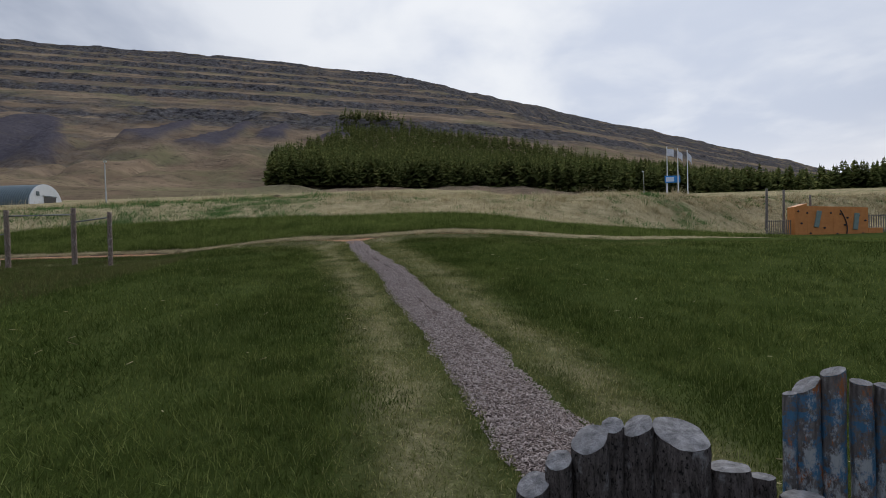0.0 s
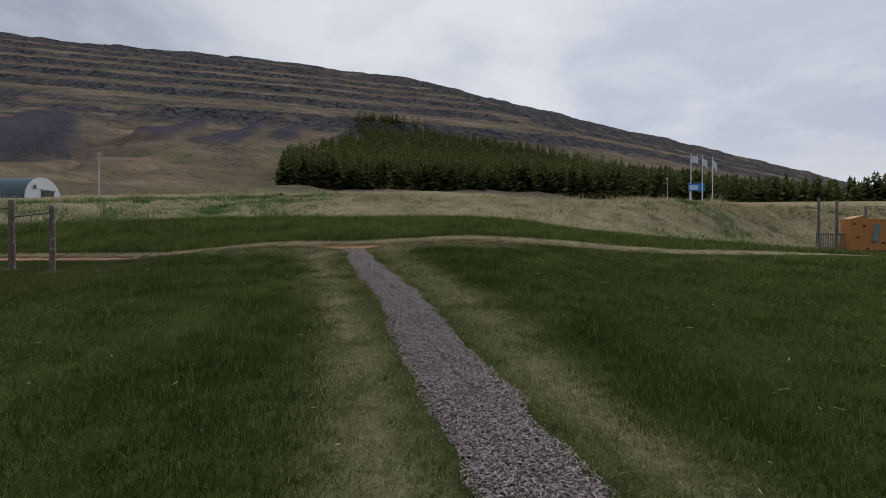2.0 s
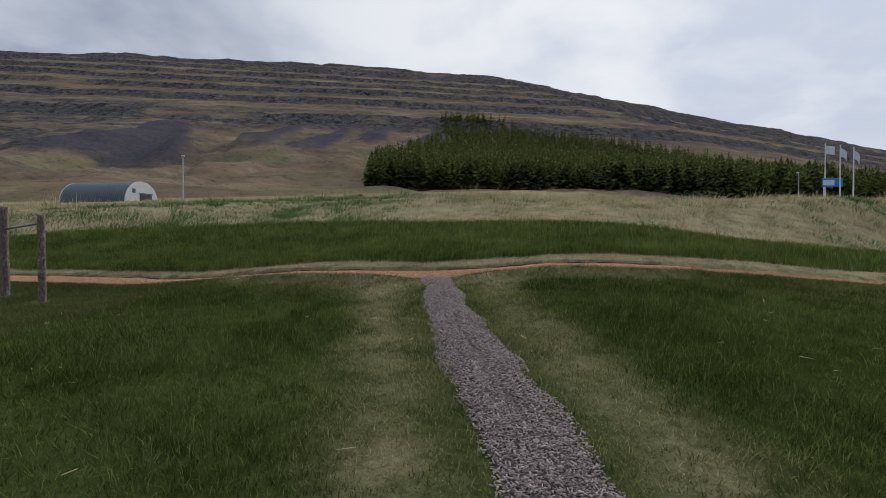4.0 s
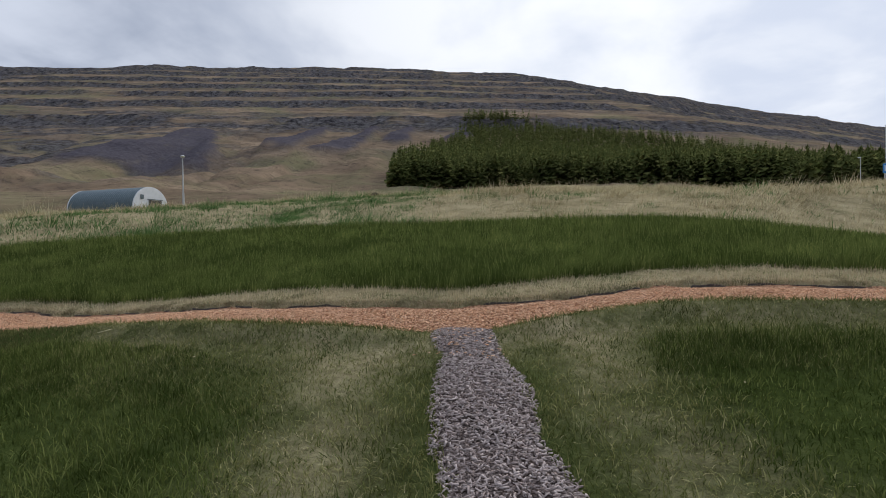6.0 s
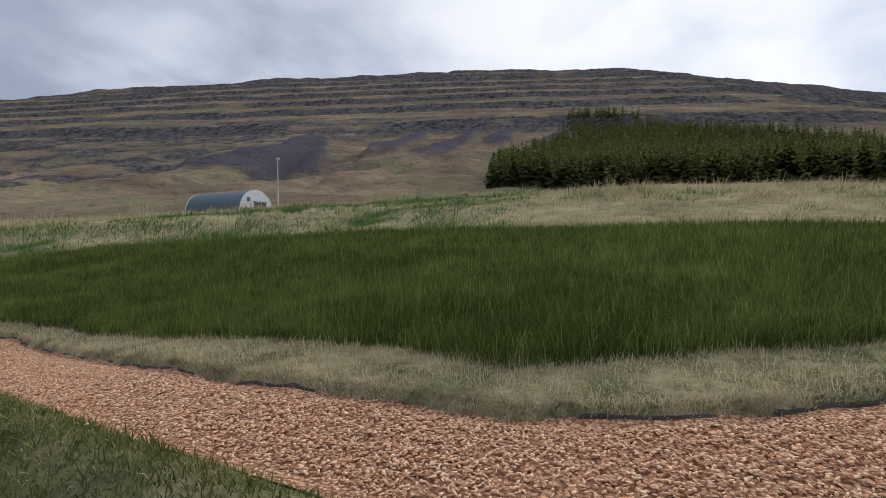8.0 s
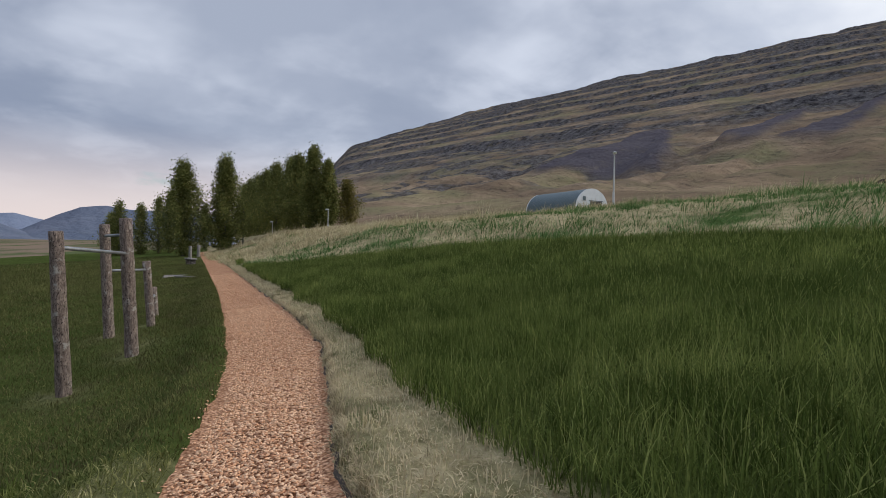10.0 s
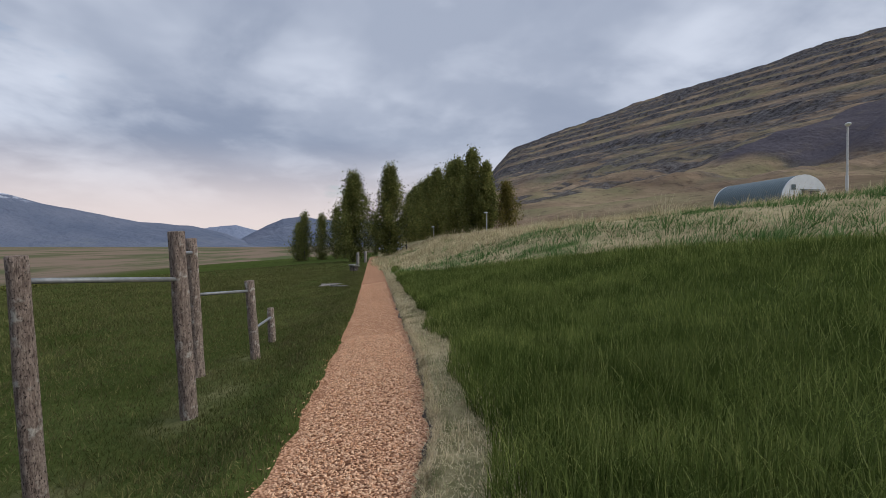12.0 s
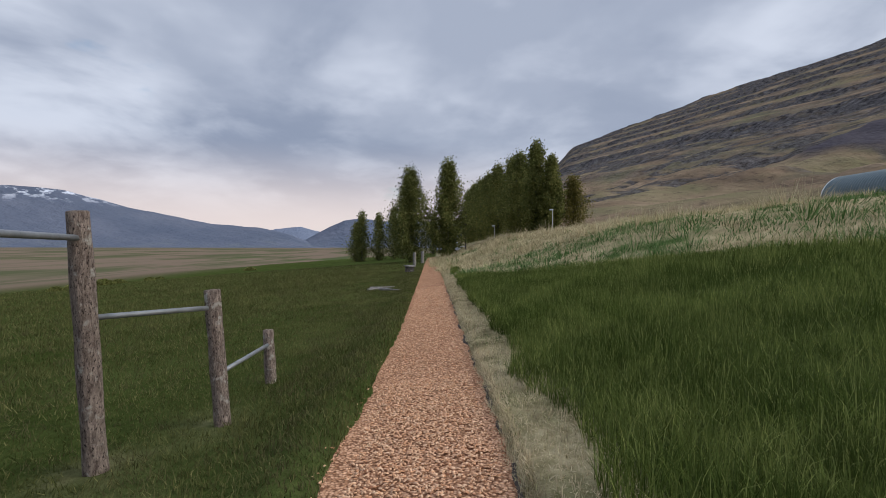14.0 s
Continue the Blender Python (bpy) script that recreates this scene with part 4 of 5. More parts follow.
for a, b, c in ((-62, -34, 0.8), (-65.5, -34.5, 0.6), (-54, -33, 0.5), (-57, -33.5, 0.6), (-69, -33, 0.5), (-88, -28, 0.7), (-74, -34.5, 0.4)):
    bush(a, b, c)


def build_litter():
    """Pale dead stalks and bits lying on the grass."""
    n = 170
    x, y = rng.uniform(-6, 8, n), rng.uniform(-16, 0, n)
    keep = np.abs(x - gravel_x(y)) > 0.5
    x, y = x[keep], y[keep]
    m = len(x)
    chips("dead_stalks", x, y, 0.07, rng.uniform(0.02, 0.2, m) * rng.uniform(0.3, 1, m), rng.uniform(0.006, 0.014, m), rng.uniform(0.003, 0.006, m), 0.15,
          MAT_STRAW, "pale dead stalks and bits scattered on the grass")


build_litter()

# ---------------------------------------------------------------- exercise bars by the path


def rough_post(base, top, r0, r1, seed, mat, name, parent, rings=14, sides=14):
    """A peeled log with knots, an uneven skin and a sawn, bevelled end."""
    base, top = Vector(base), Vector(top)
    axis = top - base
    q = axis.to_track_quat("Z", "Y")
    bm = bmesh.new()
    loops = []
    levels = [i / (rings - 1) for i in range(rings)] + [1.0]
    for i, f in enumerate(levels):
        r = r0 + (r1 - r0) * f
        if i == len(levels) - 1:
            r *= 0.86
        ring = []
        for j in range(sides):
            a = 2 * math.pi * j / sides
            n = noise.noise(Vector((math.cos(a) * 1.6, math.sin(a) * 1.6, f * 5 + seed * 3.1)))
            ring.append(bm.verts.new(base + q @ Vector((math.cos(a) * r * (1 + 0.13 * n), math.sin(a) * r * (1 + 0.13 * n), 0)) + axis * f
                                     + q @ Vector((0, 0, 0.008 if i == len(levels) - 1 else 0))))
        loops.append(ring)
    for a, b in zip(loops, loops[1:]):
        for j in range(sides):
            bm.faces.new((a[j], a[(j + 1) % sides], b[(j + 1) % sides], b[j]))
    bm.faces.new(loops[-1])
    for f in bm.faces:
        f.smooth = len(f.verts) == 4
    return part(name, bm, mat, parent)


def build_bars():
    root = tagged(new("exercise_bars"), "rough wooden posts joined by grey metal bars in the grass", "exercise bars")
    root.location = (0, 0, 0)
    spots = [((-7.83, -0.75), (-7.76, -0.83), 1.68, 0.075), ((-9.40, -0.32), (-9.30, -0.41), 1.86, 0.088), ((-11.22, -0.84), (-11.14, -0.92), 1.86, 0.085),
             ((-12.08, -0.31), (-12.08, -0.41), 1.20, 0.078), ((-13.52, -0.36), (-13.52, -0.40), 0.62, 0.07)]
    ends = []
    for i, (b, t, h, r) in enumerate(spots):
        z = land_z(*b)
        rough_post((b[0], b[1], z - 0.08), (t[0], t[1], z + h), r * 0.94, r * 0.86, i, MAT_POST, "post", root)
        ends.append((Vector((b[0], b[1], z)), Vector((t[0], t[1], z + h)), h))
    for i, ha, hb in ((0, 1.52, 1.40), (1, 1.65, 1.68), (2, 1.12, 1.05), (3, 0.47, 0.46)):
        a = ends[i][0].lerp(ends[i][1], ha / ends[i][2])
        b = ends[i + 1][0].lerp(ends[i + 1][1], hb / ends[i + 1][2])
        bm = bmesh.new()
        tube(bm, a, b, 0.021, 0.021, 12)
        for f in bm.faces:
            f.smooth = len(f.verts) == 4
        part("rail", bm, MAT_PIPE, root, "grey galvanised steel pipe")


build_bars()

# ---------------------------------------------------------------- painted log fence at the start
MAT_LOG_END = plain("sawn_log_end", (0.09, 0.085, 0.085), (0.34, 0.33, 0.33), 22, 0.95, 0, 1.0)


def paint_material():
    k = Nodes("flaking_painted_log", 0.85)
    f = k.noise(34, 6, 0.3, 0.7, stretch=(1, 1, 0.2), rough=0.7)
    c = k.mix(f, (0.04, 0.034, 0.032), (0.22, 0.20, 0.19))
    c = k.mix(k.noise(6, 6, 0.50, 0.56, rough=0.75, seed=3), c, (0.06, 0.16, 0.27))
    c = k.mix(k.noise(8, 6, 0.56, 0.62, rough=0.75, stretch=(1, 1, 0.4), seed=12.3), c, (0.33, 0.12, 0.04))
    c = k.mix(k.noise(9, 6, 0.54, 0.61, rough=0.75, stretch=(1, 1, 0.5), seed=17), c, (0.36, 0.38, 0.39))
    k.bump(f, 1.0, 0.012)
    return k.done(c)


MAT_PAINTED = paint_material()


def log(x, y, top, r, slope, seed, mat, label):
    root = tagged(new("fence_log"), label, "fence log", "upright logs of the low fence")
    z = land_z(x, y) - 0.05
    root.location = (x, y, z)
    h = top - z
    bm = bmesh.new()
    sides, rings = 26, 14
    loops = []
    for i in range(rings + 1):
        f = i / rings
        ring = []
        for j in range(sides):
            a = 2 * math.pi * j / sides
            n = noise.noise(Vector((math.cos(a) * 1.3 + seed * 5, math.sin(a) * 1.3, f * 2.5)))
            m = noise.noise(Vector((math.cos(a) * 4 + seed * 5, math.sin(a) * 4, f * 3)))
            rr = r * (1 + 0.16 * n + 0.09 * m) * (0.96 if i == rings else 1.0)
            cut = slope[0] * math.cos(a) * r + slope[1] * math.sin(a) * r
            ring.append(bm.verts.new((math.cos(a) * rr, math.sin(a) * rr, h * f + cut * f ** 6 - (0.008 if i == rings else 0) + 0.008)))
        loops.append(ring)
    for a, b in zip(loops, loops[1:]):
        for j in range(sides):
            bm.faces.new((a[j], a[(j + 1) % sides], b[(j + 1) % sides], b[j]))
    for f in bm.faces:
        f.smooth = True
    part("trunk", bm, mat, root)
    bm = bmesh.new()
    rim = []
    for j in range(sides):
        a = 2 * math.pi * j / sides
        n = noise.noise(Vector((math.cos(a) * 1.3 + seed * 5, math.sin(a) * 1.3, 2.5)))
        m = noise.noise(Vector((math.cos(a) * 4 + seed * 5, math.sin(a) * 4, 3)))
        rr = r * (1 + 0.16 * n + 0.09 * m) * 0.955
        rim.append((math.cos(a) * rr, math.sin(a) * rr, h + slope[0] * math.cos(a) * r + slope[1] * math.sin(a) * r + 0.002))
    outer = [bm.verts.new(q) for q in rim]
    inner = [bm.verts.new((q[0] * 0.5, q[1] * 0.5, h + (q[2] - h) * 0.5 + 0.006 + 0.006 * noise.noise(Vector((q[0] * 40, q[1] * 40, seed))))) for q in rim]
    mid = bm.verts.new((0, 0, h + 0.004))
    for j in range(sides):
        k = (j + 1) % sides
        bm.faces.new((outer[j], outer[k], inner[k], inner[j]))
        bm.faces.new((inner[j], inner[k], mid))
    part("cut_end", bm, MAT_LOG_END, root, "weathered grey sawn end")
    return root


GREYLOG = "weathered dark grey upright log of a low fence"
PAINTLOG = "upright log with flaking blue, white and orange paint"
for i, (a, b, top, r, sl) in enumerate((
        (4.05, -14.08, -1.28, 0.075, (0.3, 0.3)), (4.165, -14.08, -1.17, 0.062, (0.3, 0.3)), (4.31, -14.07, -1.08, 0.082, (0.4, 0.35)),
        (4.42, -14.03, -1.03, 0.05, (0.2, 0.4)), (4.53, -14.04, -1.03, 0.07, (0.45, 0.2)), (4.71, -14.06, -1.06, 0.12, (-0.1, 0.28)),
        (4.935, -14.04, -1.22, 0.095, (0.05, -0.1)), (5.10, -14.0, -1.28, 0.055, (0.0, -0.1)), (5.22, -14.1, -1.33, 0.085, (0.05, -0.1)), (5.34, -14.2, -1.42, 0.07, (0, 0)))):
    log(a, b, top + 0.17, r, sl, i, MAT_LOG, GREYLOG)
for i, (a, b, top, r, sl) in enumerate((
        (5.285, -13.9, -0.93, 0.03, (0.2, 0)), (5.36, -13.9, -0.89, 0.055, (0.7, 0)), (5.46, -13.93, -0.82, 0.05, (0.4, 0)), (5.56, -13.97, -0.86, 0.045, (0, 0.1)),
        (5.65, -14.0, -0.87, 0.045, (0, 0.1)), (5.75, -14.05, -0.9, 0.05, (0.1, 0)), (5.86, -14.1, -0.92, 0.055, (0.1, 0)))):
    log(a, b, top + 0.17, r, sl, i + 20, MAT_PAINTED, PAINTLOG)

# ---------------------------------------------------------------- hangar, lamps, culvert
MAT_SHEET = plain("blue_grey_sheet", (0.075, 0.105, 0.115), (0.13, 0.165, 0.175), 3, 0.5, 0.3)
MAT_WHITE = plain("white_painted_sheet", (0.55, 0.58, 0.60), (0.70, 0.72, 0.73), 2, 0.6)
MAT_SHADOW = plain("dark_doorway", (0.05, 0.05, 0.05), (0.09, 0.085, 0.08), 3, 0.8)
MAT_LAMP_POLE = plain("pale_lamp_pole", (0.42, 0.42, 0.42), (0.55, 0.55, 0.54), 5, 0.5, 0.3)
MAT_TYRE_BORE = plain("black_tyre_and_pipe_shade", (0.012, 0.012, 0.012), (0.02, 0.02, 0.02), 9, 0.9)
MAT_RUST = plain("rusty_culvert_steel", (0.05, 0.045, 0.042), (0.12, 0.1, 0.09), 8, 0.8, 0.4)


def slab(bm, x0, x1, y0, y1, z0, z1, bevel=0.0):
    r = bmesh.ops.create_cube(bm, size=1, matrix=Matrix.Translation(((x0 + x1) / 2, (y0 + y1) / 2, (z0 + z1) / 2)) @ Matrix.Diagonal((x1 - x0, y1 - y0, z1 - z0, 1)))
    if bevel:
        edges = list({e for v in r["verts"] for e in v.link_edges})
        bmesh.ops.bevel(bm, geom=edges, offset=bevel, segments=1, affect="EDGES")


def build_hangar():
    root = tagged(new("hangar"), "rounded sheet-metal storage hall with a white gable behind the bank", "hangar")
    root.matrix_world = pose(-43.6, 37.6, land_z(-43.6, 37.6) - 0.55, rz=2)
    R, wall, L = 2.25, 0.35, 8.5
    bm = bmesh.new()
    rows = []
    n = 64
    for i in range(n + 1):
        x = -L * i / n
        rr = R + (0.02 if i % 2 else -0.02)
        pts = [(x, -rr, 0)] + [(x, -rr * math.cos(math.pi * j / 24), wall + rr * math.sin(math.pi * j / 24)) for j in range(25)] + [(x, rr, 0)]
        rows.append([bm.verts.new(p) for p in pts])
    for a, b in zip(rows, rows[1:]):
        for j in range(len(a) - 1):
            bm.faces.new((a[j], a[j + 1], b[j + 1], b[j]))
    part("shell", bm, MAT_SHEET, root, "dark blue-grey ribbed sheet roof")
    for name, x, lbl in (("gable", 0.0, "white painted front gable"), ("back_gable", -L, "white painted rear gable")):
        bm = bmesh.new()
        rim = []
        for dx in (0.0, -0.12):
            rim.append([bm.verts.new((x + dx + (0.06 if x == 0 else 0.1), -R * math.cos(math.pi * j / 24) * 1.01, wall + R * 1.01 * math.sin(math.pi * j / 24))) for j in range(25)]
                       + [bm.verts.new((x + dx + (0.06 if x == 0 else 0.1), R * 1.01, 0)), bm.verts.new((x + dx + (0.06 if x == 0 else 0.1), -R * 1.01, 0))])
        bm.faces.new(rim[0])
        bm.faces.new(rim[1][::-1])
        for j in range(27):
            k = (j + 1) % 27
            bm.faces.new((rim[0][j], rim[1][j], rim[1][k], rim[0][k]))
        bmesh.ops.recalc_face_normals(bm, faces=bm.faces)
        part(name, bm, MAT_WHITE, root, lbl)
    bm = bmesh.new()
    slab(bm, 0.06, 0.10, -0.35, 1.35, 0.0, 1.25, 0.01)
    part("door", bm, MAT_SHADOW, root, "dark sliding door")
    bm = bmesh.new()
    slab(bm, 0.06, 0.12, -0.5, 1.5, 1.28, 1.36, 0.01)
    part("door_rail", bm, MAT_SHEET, root, "grey door rail")
    bm = bmesh.new()
    slab(bm, 0.06, 0.11, -1.35, -0.95, 1.3, 1.75, 0.01)
    part("window", bm, MAT_SHEET, root, "small grey window")


build_hangar()


def street_lamp(x, y, top, towards, label="pale grey metal lamp post with a flat head"):
    root = tagged(new("street_lamp"), label, "lamp post", "street lamps")
    z = land_z(x, y)
    root.location = (x, y, z - 0.1)
    h = top - z + 0.1
    bm = bmesh.new()
    tube(bm, (0, 0, 0), (0, 0, h * 0.3), 0.075, 0.07, 10)
    tube(bm, (0, 0, h * 0.3), (0, 0, h - 0.05), 0.055, 0.04, 10)
    part("pole", bm, MAT_LAMP_POLE, root)
    bm = bmesh.new()
    bmesh.ops.create_uvsphere(bm, u_segments=12, v_segments=8, radius=1)
    bmesh.ops.transform(bm, matrix=pose(0.16 * math.cos(towards), 0.16 * math.sin(towards), h, rz=math.degrees(towards)) @ Matrix.Diagonal((0.3, 0.14, 0.08, 1)), verts=bm.verts)
    part("lamp_head", bm, MAT_WHITE, root, "white lamp head")


street_lamp(-27.1, 24.9, 7.35, -0.7)
street_lamp(-62.5, 13.9, 5.0, -2.4)
street_lamp(-75, 9.0, 3.7, -2.4)
street_lamp(34.97, 78.6, 11.4, 3.6)


def build_culvert():
    root = tagged(new("culvert_pipe"), "open end of a dark steel culvert pipe in the bank", "pipe")
    root.matrix_world = pose(-12.6, 25.6, land_z(-12.6, 25.6) - 0.02, rx=90, rz=24)
    bm = bmesh.new()
    sides = 24
    rings = []
    for r, zz in ((0.32, -1.6), (0.32, 0.0), (0.27, 0.0), (0.27, -1.4)):
        rings.append([bm.verts.new((r * math.cos(2 * math.pi * j / sides), r * math.sin(2 * math.pi * j / sides), zz)) for j in range(sides)])
    for a, b in zip(rings, rings[1:]):
        for j in range(sides):
            bm.faces.new((a[j], a[(j + 1) % sides], b[(j + 1) % sides], b[j]))
    part("pipe", bm, MAT_RUST, root)
    # a black disc set into the pipe stands for the shade inside it
    bm = bmesh.new()
    bmesh.ops.create_circle(bm, cap_ends=True, segments=24, radius=0.272, matrix=Matrix.Translation((0, 0, -0.5)))
    part("bore_shade", bm, MAT_TYRE_BORE, root, "black disc standing for the shade inside the pipe")


build_culvert()

# ---------------------------------------------------------------- flags and sign
MAT_POLE = plain("white_flagpole", (0.62, 0.63, 0.64), (0.75, 0.76, 0.77), 3, 0.4)
MAT_FLAG = plain("white_flag_cloth", (0.50, 0.54, 0.66), (0.72, 0.74, 0.80), 3, 0.8)
MAT_SIGN = plain("blue_sign", (0.03, 0.20, 0.55), (0.05, 0.27, 0.65), 3, 0.5)
MAT_SIGN_TEXT = plain("pale_sign_field", (0.5, 0.62, 0.78), (0.6, 0.7, 0.82), 3, 0.5)


def flagpole(x, y, top, droop):
    root = tagged(new("flagpole"), "white flagpole with a limp pale flag on the bank", "flagpole", "flagpoles")
    z = land_z(x, y) - 0.1
    root.location = (x, y, z)
    h = top - z
    bm = bmesh.new()
    tube(bm, (0, 0, 0), (0, 0, h), 0.13, 0.08, 10)
    part("pole", bm, MAT_POLE, root)
    bm = bmesh.new()
    bmesh.ops.create_uvsphere(bm, u_segments=8, v_segments=6, radius=0.13, matrix=Matrix.Translation((0, 0, h + 0.08)))
    part("finial", bm, MAT_POLE, root)
    nx, nz = 10, 8
    V = np.zeros((nx, nz, 3))
    for i in range(nx):
        for j in range(nz):
            f, g = i / (nx - 1), j / (nz - 1)
            V[i, j] = (0.1 + f * 1.6 * (1 - droop * 0.5), 0.16 * math.sin(f * 7 + g), h - 0.2 - g * 1.5 - droop * f * 1.2)
    both = np.concatenate([V.reshape(-1, 3), V.reshape(-1, 3) + np.array([0, 0.012, 0])])
    q = grid_faces(nx, nz)
    mesh_np("flag", both, [np.concatenate([q, q[:, ::-1] + nx * nz])], MAT_FLAG, True, root)


flagpole(45.65, 96.06, 18.5, 0.25)
flagpole(47.6, 95.3, 17.95, 0.8)
flagpole(49.3, 94.6, 17.4, 0.95)


def build_sign():
    root = tagged(new("sign_board"), "blue and pale information sign board between flagpoles", "sign")
    z = land_z(46.6, 95.7) - 0.1
    root.location = (46.6, 95.7, z)
    h = 11.66 - z
    for dx in (-1.3, 1.3):
        bm = bmesh.new()
        tube(bm, (dx, 0.08, 0), (dx, 0.08, h + 0.8), 0.07, 0.07, 8)
        part("post", bm, MAT_POLE, root)
    bm = bmesh.new()
    slab(bm, -1.6, 1.6, -0.05, 0.05, h - 0.75, h + 0.75, 0.02)
    part("board", bm, MAT_SIGN, root)
    bm = bmesh.new()
    slab(bm, -1.4, 0.3, -0.07, -0.05, h - 0.5, h + 0.45)
    part("field", bm, MAT_SIGN_TEXT, root, "pale printed field")


build_sign()

# ---------------------------------------------------------------- climbing wall and fence
MAT_WALL = plain("orange_plywood", (0.50, 0.19, 0.055), (0.62, 0.26, 0.085), 2.5, 0.6)
MAT_HOLD = plain("dark_climbing_hold", (0.015, 0.016, 0.02), (0.03, 0.032, 0.05), 9, 0.5)
MAT_BOARD = plain("grey_green_board", (0.16, 0.22, 0.20), (0.24, 0.30, 0.27), 5, 0.6)
MAT_FENCE = bark_material("grey_fence_wood", (0.12, 0.105, 0.095), (0.30, 0.27, 0.24))


def build_climbing_wall():
    root = tagged(new("climbing_wall"), "orange plywood climbing wall with dark holds and a rope", "climbing wall")
    z = -1.25
    root.matrix_world = pose(29.0, 25.2, z, rz=3.5)
    heights = ((0.0, 0.95, 3.1, 3.35), (0.95, 3.0, 3.15, 3.05), (3.0, 4.4, 3.05, 3.0), (4.4, 5.75, 3.0, 2.9))
    for x0, x1, za, zb in heights:
        bm = bmesh.new()
        f = [bm.verts.new(p) for p in ((x0, 0, -0.6), (x1, 0, -0.6), (x1, 0, zb), (x0, 0, za))]
        bm.faces.new(f)
        g = bmesh.ops.extrude_face_region(bm, geom=bm.faces[:])
        bmesh.ops.translate(bm, vec=(0, 0.9, 0), verts=[v for v in g["geom"] if isinstance(v, bmesh.types.BMVert)])
        bmesh.ops.recalc_face_normals(bm, faces=bm.faces)
        bmesh.ops.bevel(bm, geom=bm.edges[:], offset=0.012, segments=1, affect="EDGES")
        part("panel", bm, MAT_WALL, root)
    for a, b in ((0.25, 2.75), (0.95, 2.6), (1.85, 2.6), (2.8, 2.55), (3.55, 2.45), (4.1, 2.15), (5.0, 2.3), (5.5, 1.9), (0.5, 1.8), (2.3, 1.4), (3.9, 1.6),
                 (4.7, 1.4), (5.3, 0.9), (1.2, 1.0), (3.3, 0.9), (4.95, 0.35), (0.4, 0.8), (2.0, 0.5)):
        bm = bmesh.new()
        bmesh.ops.create_icosphere(bm, subdivisions=1, radius=0.1, matrix=Matrix.Translation((a, -0.03, b)) @ Matrix.Diagonal((1, 0.7, 0.8, 1)))
        part("hold", bm, MAT_HOLD, root)
    for a, b, s in ((1.75, 2.1, 0.2), (4.75, 1.85, 0.12)):
        bm = bmesh.new()
        slab(bm, -0.18, 0.18, -0.12, 0.0, -0.65, 0.65, 0.02)
        ob = part("board", bm, MAT_BOARD, root, "grey-green volume board")
        ob.matrix_basis = pose(a, -0.005, b, ry=math.degrees(s))
    bm = bmesh.new()
    pts = [(3.3 + 0.75 * math.sin(f * 2.6 + 0.3), -0.06, 2.75 - 3.0 * f) for f in np.linspace(0, 1, 14)]
    for a, b in zip(pts, pts[1:]):
        tube(bm, a, b, 0.035, 0.035, 6)
    part("rope", bm, MAT_HOLD, root, "black climbing rope")
    bm = bmesh.new()
    slab(bm, 5.8, 6.9, 0.0, 0.9, -0.7, 1.3, 0.02)
    part("side_box", bm, MAT_WALL, root, "low plywood side box")


build_climbing_wall()


def tall_pole(x, y, top):
    root = tagged(new("wooden_pole"), "tall grey wooden pole beside the climbing wall", "pole", "poles at the fence")
    z = land_z(x, y) - 0.3
    root.location = (x, y, z)
    rough_post((0, 0, 0), (0.03, 0, top - z), 0.11, 0.08, x, MAT_FENCE, "shaft", root, 8, 10)


tall_pole(26.8, 25.1, 3.35)
tall_pole(28.85, 26.4, 3.3)
tall_pole(31.6, 27.5, 2.9)


def slat_fence(x0, y0, x1, y1, high, step, label):
    root = tagged(new("picket_fence"), label, "fence", "fences by the climbing wall")
    root.location = (x0, y0, 0)
    n = max(2, int(math.hypot(x1 - x0, y1 - y0) / step))
    bm0 = bmesh.new()
    slab(bm0, -0.035, 0.035, -0.012, 0.012, 0.0, 1.0, 0.004)
    first = None
    for i in range(n + 1):
        a, b = (x1 - x0) * i / n, (y1 - y0) * i / n
        z = land_z(x0 + a, y0 + b)
        if first is None:
            first = part("slat", bm0, MAT_FENCE, root)
            ob = first
        else:
            ob = new("slat", first.data)
            ob.parent = root
        ob.matrix_basis = Matrix.Translation((a, b, z - 0.05)) @ Matrix.Diagonal((1, 1, high, 1))
    for f in (0.12, 0.9):
        bm = bmesh.new()
        za, zb = land_z(x0, y0) + high * f, land_z(x1, y1) + high * f
        tube(bm, (0, 0.03, za), (x1 - x0, y1 - y0 + 0.03, zb), 0.04, 0.04, 6)
        part("rail", bm, MAT_FENCE, root)


slat_fence(26.8, 25.3, 28.9, 25.6, 1.25, 0.17, "low grey picket fence next to the climbing wall")
slat_fence(35.2, 26.6, 41.5, 27.4, 1.5, 0.2, "grey picket fence behind the climbing wall")

# ---------------------------------------------------------------- small things along the path
MAT_TIMBER = bark_material("pale_driftwood", (0.16, 0.145, 0.13), (0.36, 0.33, 0.30))


def felled_log(x, y, length, r, turn):
    root = tagged(new("felled_log"), "grey felled log lying on the lawn", "log", "felled logs")
    z = land_z(x, y) + r * 0.8
    d = Vector((math.cos(turn), math.sin(turn), 0)) * length / 2
    root.location = (x, y, z)
    rough_post(-d, d, r * 1.1, r * 0.85, x, MAT_TIMBER, "trunk", root, 9, 10)


felled_log(-27.6, -0.6, 1.0, 0.05, 1.9)
felled_log(-26.2, -0.15, 1.1, 0.05, 0.9)
felled_log(-27.2, -0.9, 0.7, 0.045, 2.6)


def short_post(x, y, h):
    root = tagged(new("short_post"), "short pale wooden post by the path", "post", "short posts")
    root.location = (x, y, land_z(x, y) - 0.05)
    rough_post((0, 0, 0), (0.02, 0, h), 0.16, 0.14, y, MAT_TIMBER, "shaft", root, 6, 10)


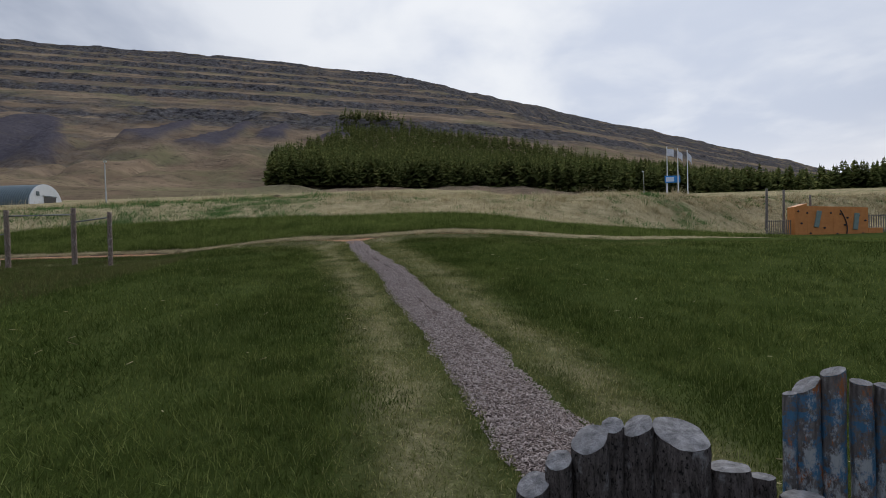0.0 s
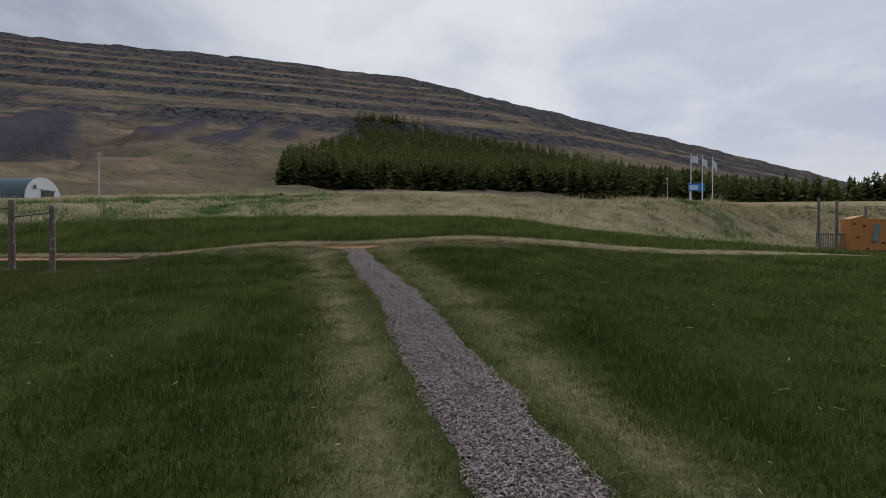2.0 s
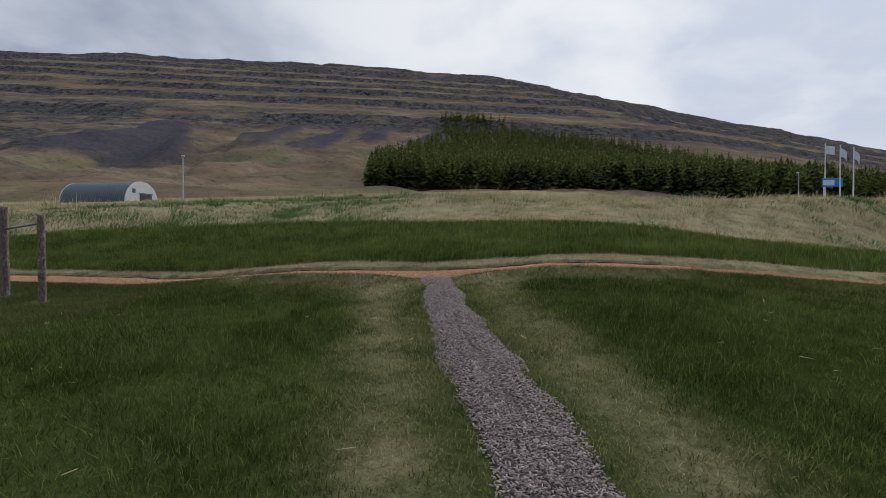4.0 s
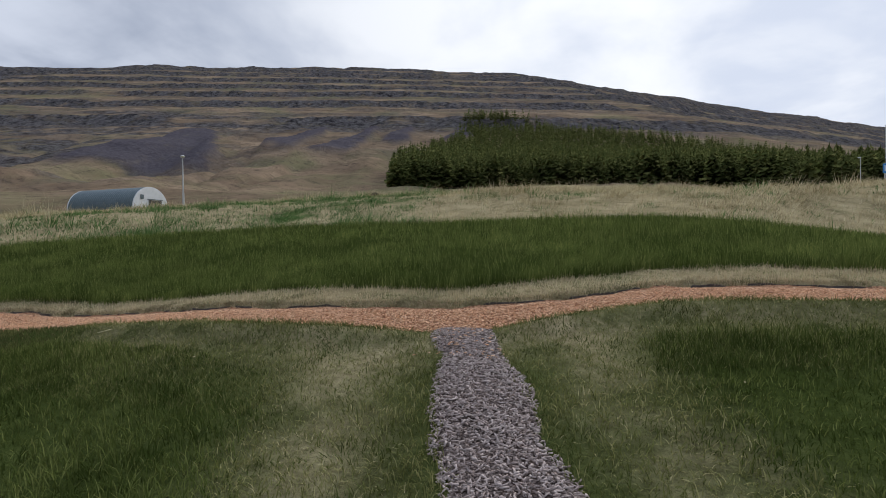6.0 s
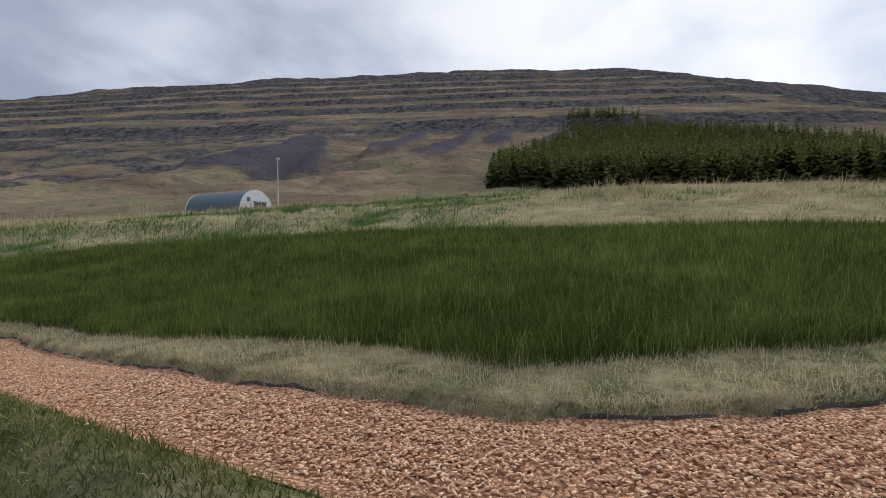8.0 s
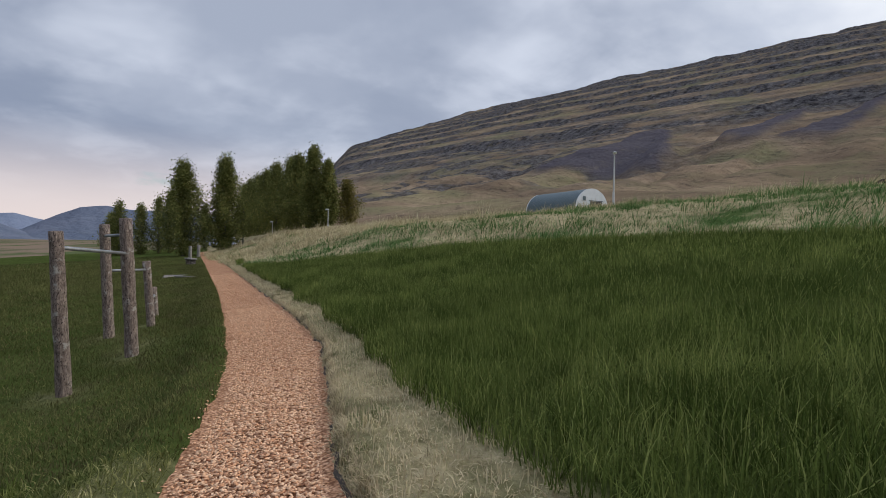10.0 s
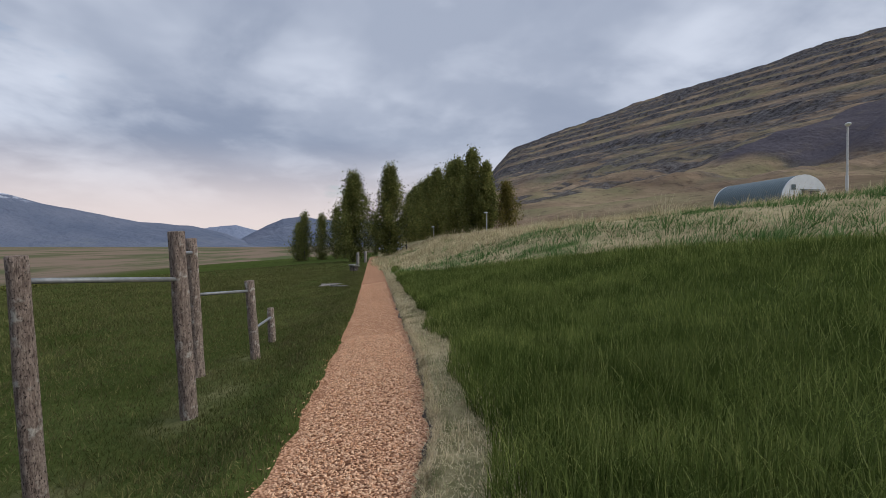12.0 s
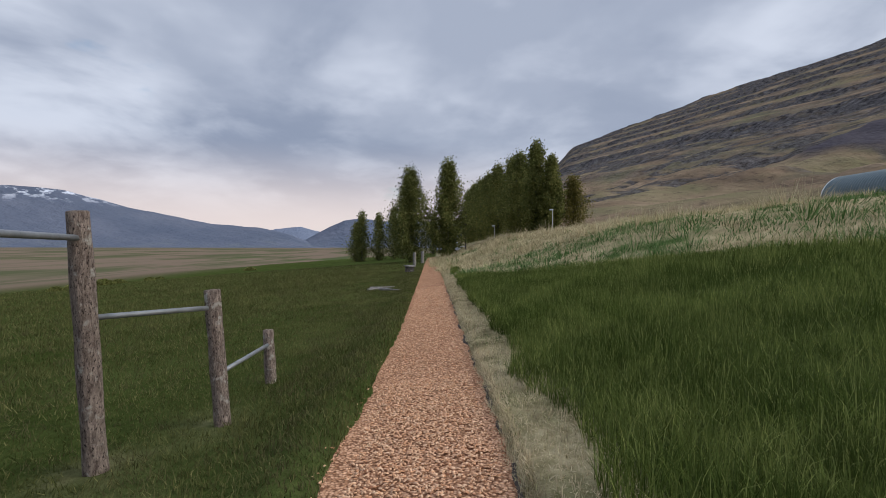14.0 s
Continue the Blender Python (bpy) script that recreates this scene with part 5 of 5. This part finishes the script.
short_post(-55.5, -0.65, 1.25)
short_post(-57.5, 0.05, 1.2)


def build_bench():
    root = tagged(new("bench"), "low rustic wooden bench on the lawn", "bench")
    root.matrix_world = pose(-41, -0.3, land_z(-41, -0.3), rz=20)
    for dx in (-0.4, 0.4):
        bm = bmesh.new()
        slab(bm, dx - 0.08, dx + 0.08, -0.18, 0.18, -0.02, 0.36, 0.02)
        part("leg", bm, MAT_LOG, root)
    bm = bmesh.new()
    slab(bm, -0.65, 0.65, -0.22, 0.22, 0.36, 0.46, 0.02)
    part("seat", bm, MAT_TIMBER, root)


build_bench()

MAT_CAR = plain("silver_car_paint", (0.45, 0.47, 0.50), (0.55, 0.57, 0.60), 2, 0.35, 0.3, 0)
MAT_CAR_GLASS = plain("dark_car_glass", (0.02, 0.025, 0.03), (0.03, 0.035, 0.04), 2, 0.15, 0, 0)


def parked_car(x, y, turn, label):
    root = tagged(new("car"), label, "car", "parked cars")
    root.matrix_world = pose(x, y, land_z(x, y), rz=turn)
    bm = bmesh.new()
    slab(bm, -2.1, 2.1, -0.85, 0.85, 0.32, 0.85, 0.12)
    slab(bm, -1.5, 0.9, -0.75, 0.75, 0.8, 1.42, 0.18)
    part("body", bm, MAT_CAR, root)
    bm = bmesh.new()
    slab(bm, -1.35, 0.75, -0.765, 0.765, 0.95, 1.3, 0.05)
    part("side_window", bm, MAT_CAR_GLASS, root)
    for dx in (-1.3, 1.3):
        for dy in (-0.78, 0.78):
            bm = bmesh.new()
            tube(bm, (dx, dy - 0.1, 0.32), (dx, dy + 0.1, 0.32), 0.32, 0.32, 16)
            part("wheel", bm, MAT_TYRE_BORE, root)


parked_car(-92, 3.4, 70, "silver car parked under the trees")
parked_car(-96, 4.4, 75, "grey car parked under the trees")

# ---------------------------------------------------------------- far ranges


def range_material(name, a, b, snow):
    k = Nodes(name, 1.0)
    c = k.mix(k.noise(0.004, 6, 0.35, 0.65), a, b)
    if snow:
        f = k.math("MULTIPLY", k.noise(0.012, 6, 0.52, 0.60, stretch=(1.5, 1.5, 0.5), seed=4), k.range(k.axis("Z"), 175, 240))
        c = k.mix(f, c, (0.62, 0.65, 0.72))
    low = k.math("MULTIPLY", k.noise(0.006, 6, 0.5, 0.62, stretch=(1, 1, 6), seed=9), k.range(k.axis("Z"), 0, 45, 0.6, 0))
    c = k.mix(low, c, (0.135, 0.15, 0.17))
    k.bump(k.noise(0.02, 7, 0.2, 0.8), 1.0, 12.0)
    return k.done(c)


# distance haze is put into the slope colours: blue, then paler farther off
MAT_RANGE = range_material("haze_blue_slope", (0.085, 0.105, 0.15), (0.125, 0.14, 0.185), True)
MAT_RANGE_FAR = range_material("haze_paled_slope", (0.16, 0.19, 0.26), (0.19, 0.22, 0.29), False)


def far_range(name, bearings, heights, dist, depth, mat, seed, label):
    b = np.linspace(bearings[0], bearings[-1], 220)
    h = np.interp(b, bearings, heights)
    f = np.linspace(0, 1, 24)
    B, Fq = np.meshgrid(b, f, indexing="ij")
    R = dist + depth * Fq
    X, Y = polar(B, R)
    rise = np.minimum(1, Fq / 0.75) ** 1.25
    H = np.tan(np.radians(h))[:, None] * (dist + depth * 0.75) + 14.5 * np.minimum(1, h / 0.3)[:, None]
    Z = -13 + H * rise + (fbm(X / 260, Y / 260, 4, seed) - 0.5) * 45 * rise * (H / 250)
    ob = mesh_np(name, np.stack([X, Y, Z], -1).reshape(-1, 3), [grid_faces(len(b), len(f))[:, ::-1]], mat, True)
    tagged(ob, label, "mountain", kind="structure")


far_range("backdrop_range", [192, 193.5, 195.2, 196.2, 199.3, 203.7, 209.1, 212, 216, 226, 260], [0.0, 0.05, 0.68, 1.14, 1.88, 2.15, 3.11, 3.72, 4.65, 5.2, 5.2], 2300, 900, MAT_RANGE, 5, "mountain range, blue-grey with painted haze, with snow patches across the valley")
far_range("backdrop_hill", [176, 183, 186.5, 188.4, 190.4, 192, 194.5, 196.2, 198], [2.2, 2.6, 2.68, 2.94, 2.71, 1.9, 0.5, 0.05, 0.0], 2600, 700, MAT_RANGE, 9, "hill at the head of the valley, dark blue with painted haze")
far_range("backdrop_valley_end", [192, 195, 197.5, 199, 204], [1.2, 1.9, 1.7, 1.3, 1.0], 3500, 500, MAT_RANGE_FAR, 13, "far mountains closing the valley, paled by painted haze")
far_range("backdrop_east", [-60, -30, 0, 20, 30], [6, 6.5, 5, 4, 2.5], 2600, 900, MAT_RANGE, 21, "far mountain range beyond the valley")
far_range("backdrop_south", [255, 280, 300, 305], [6, 6.5, 6.2, 6], 2500, 900, MAT_RANGE, 25, "far mountain range across the valley")
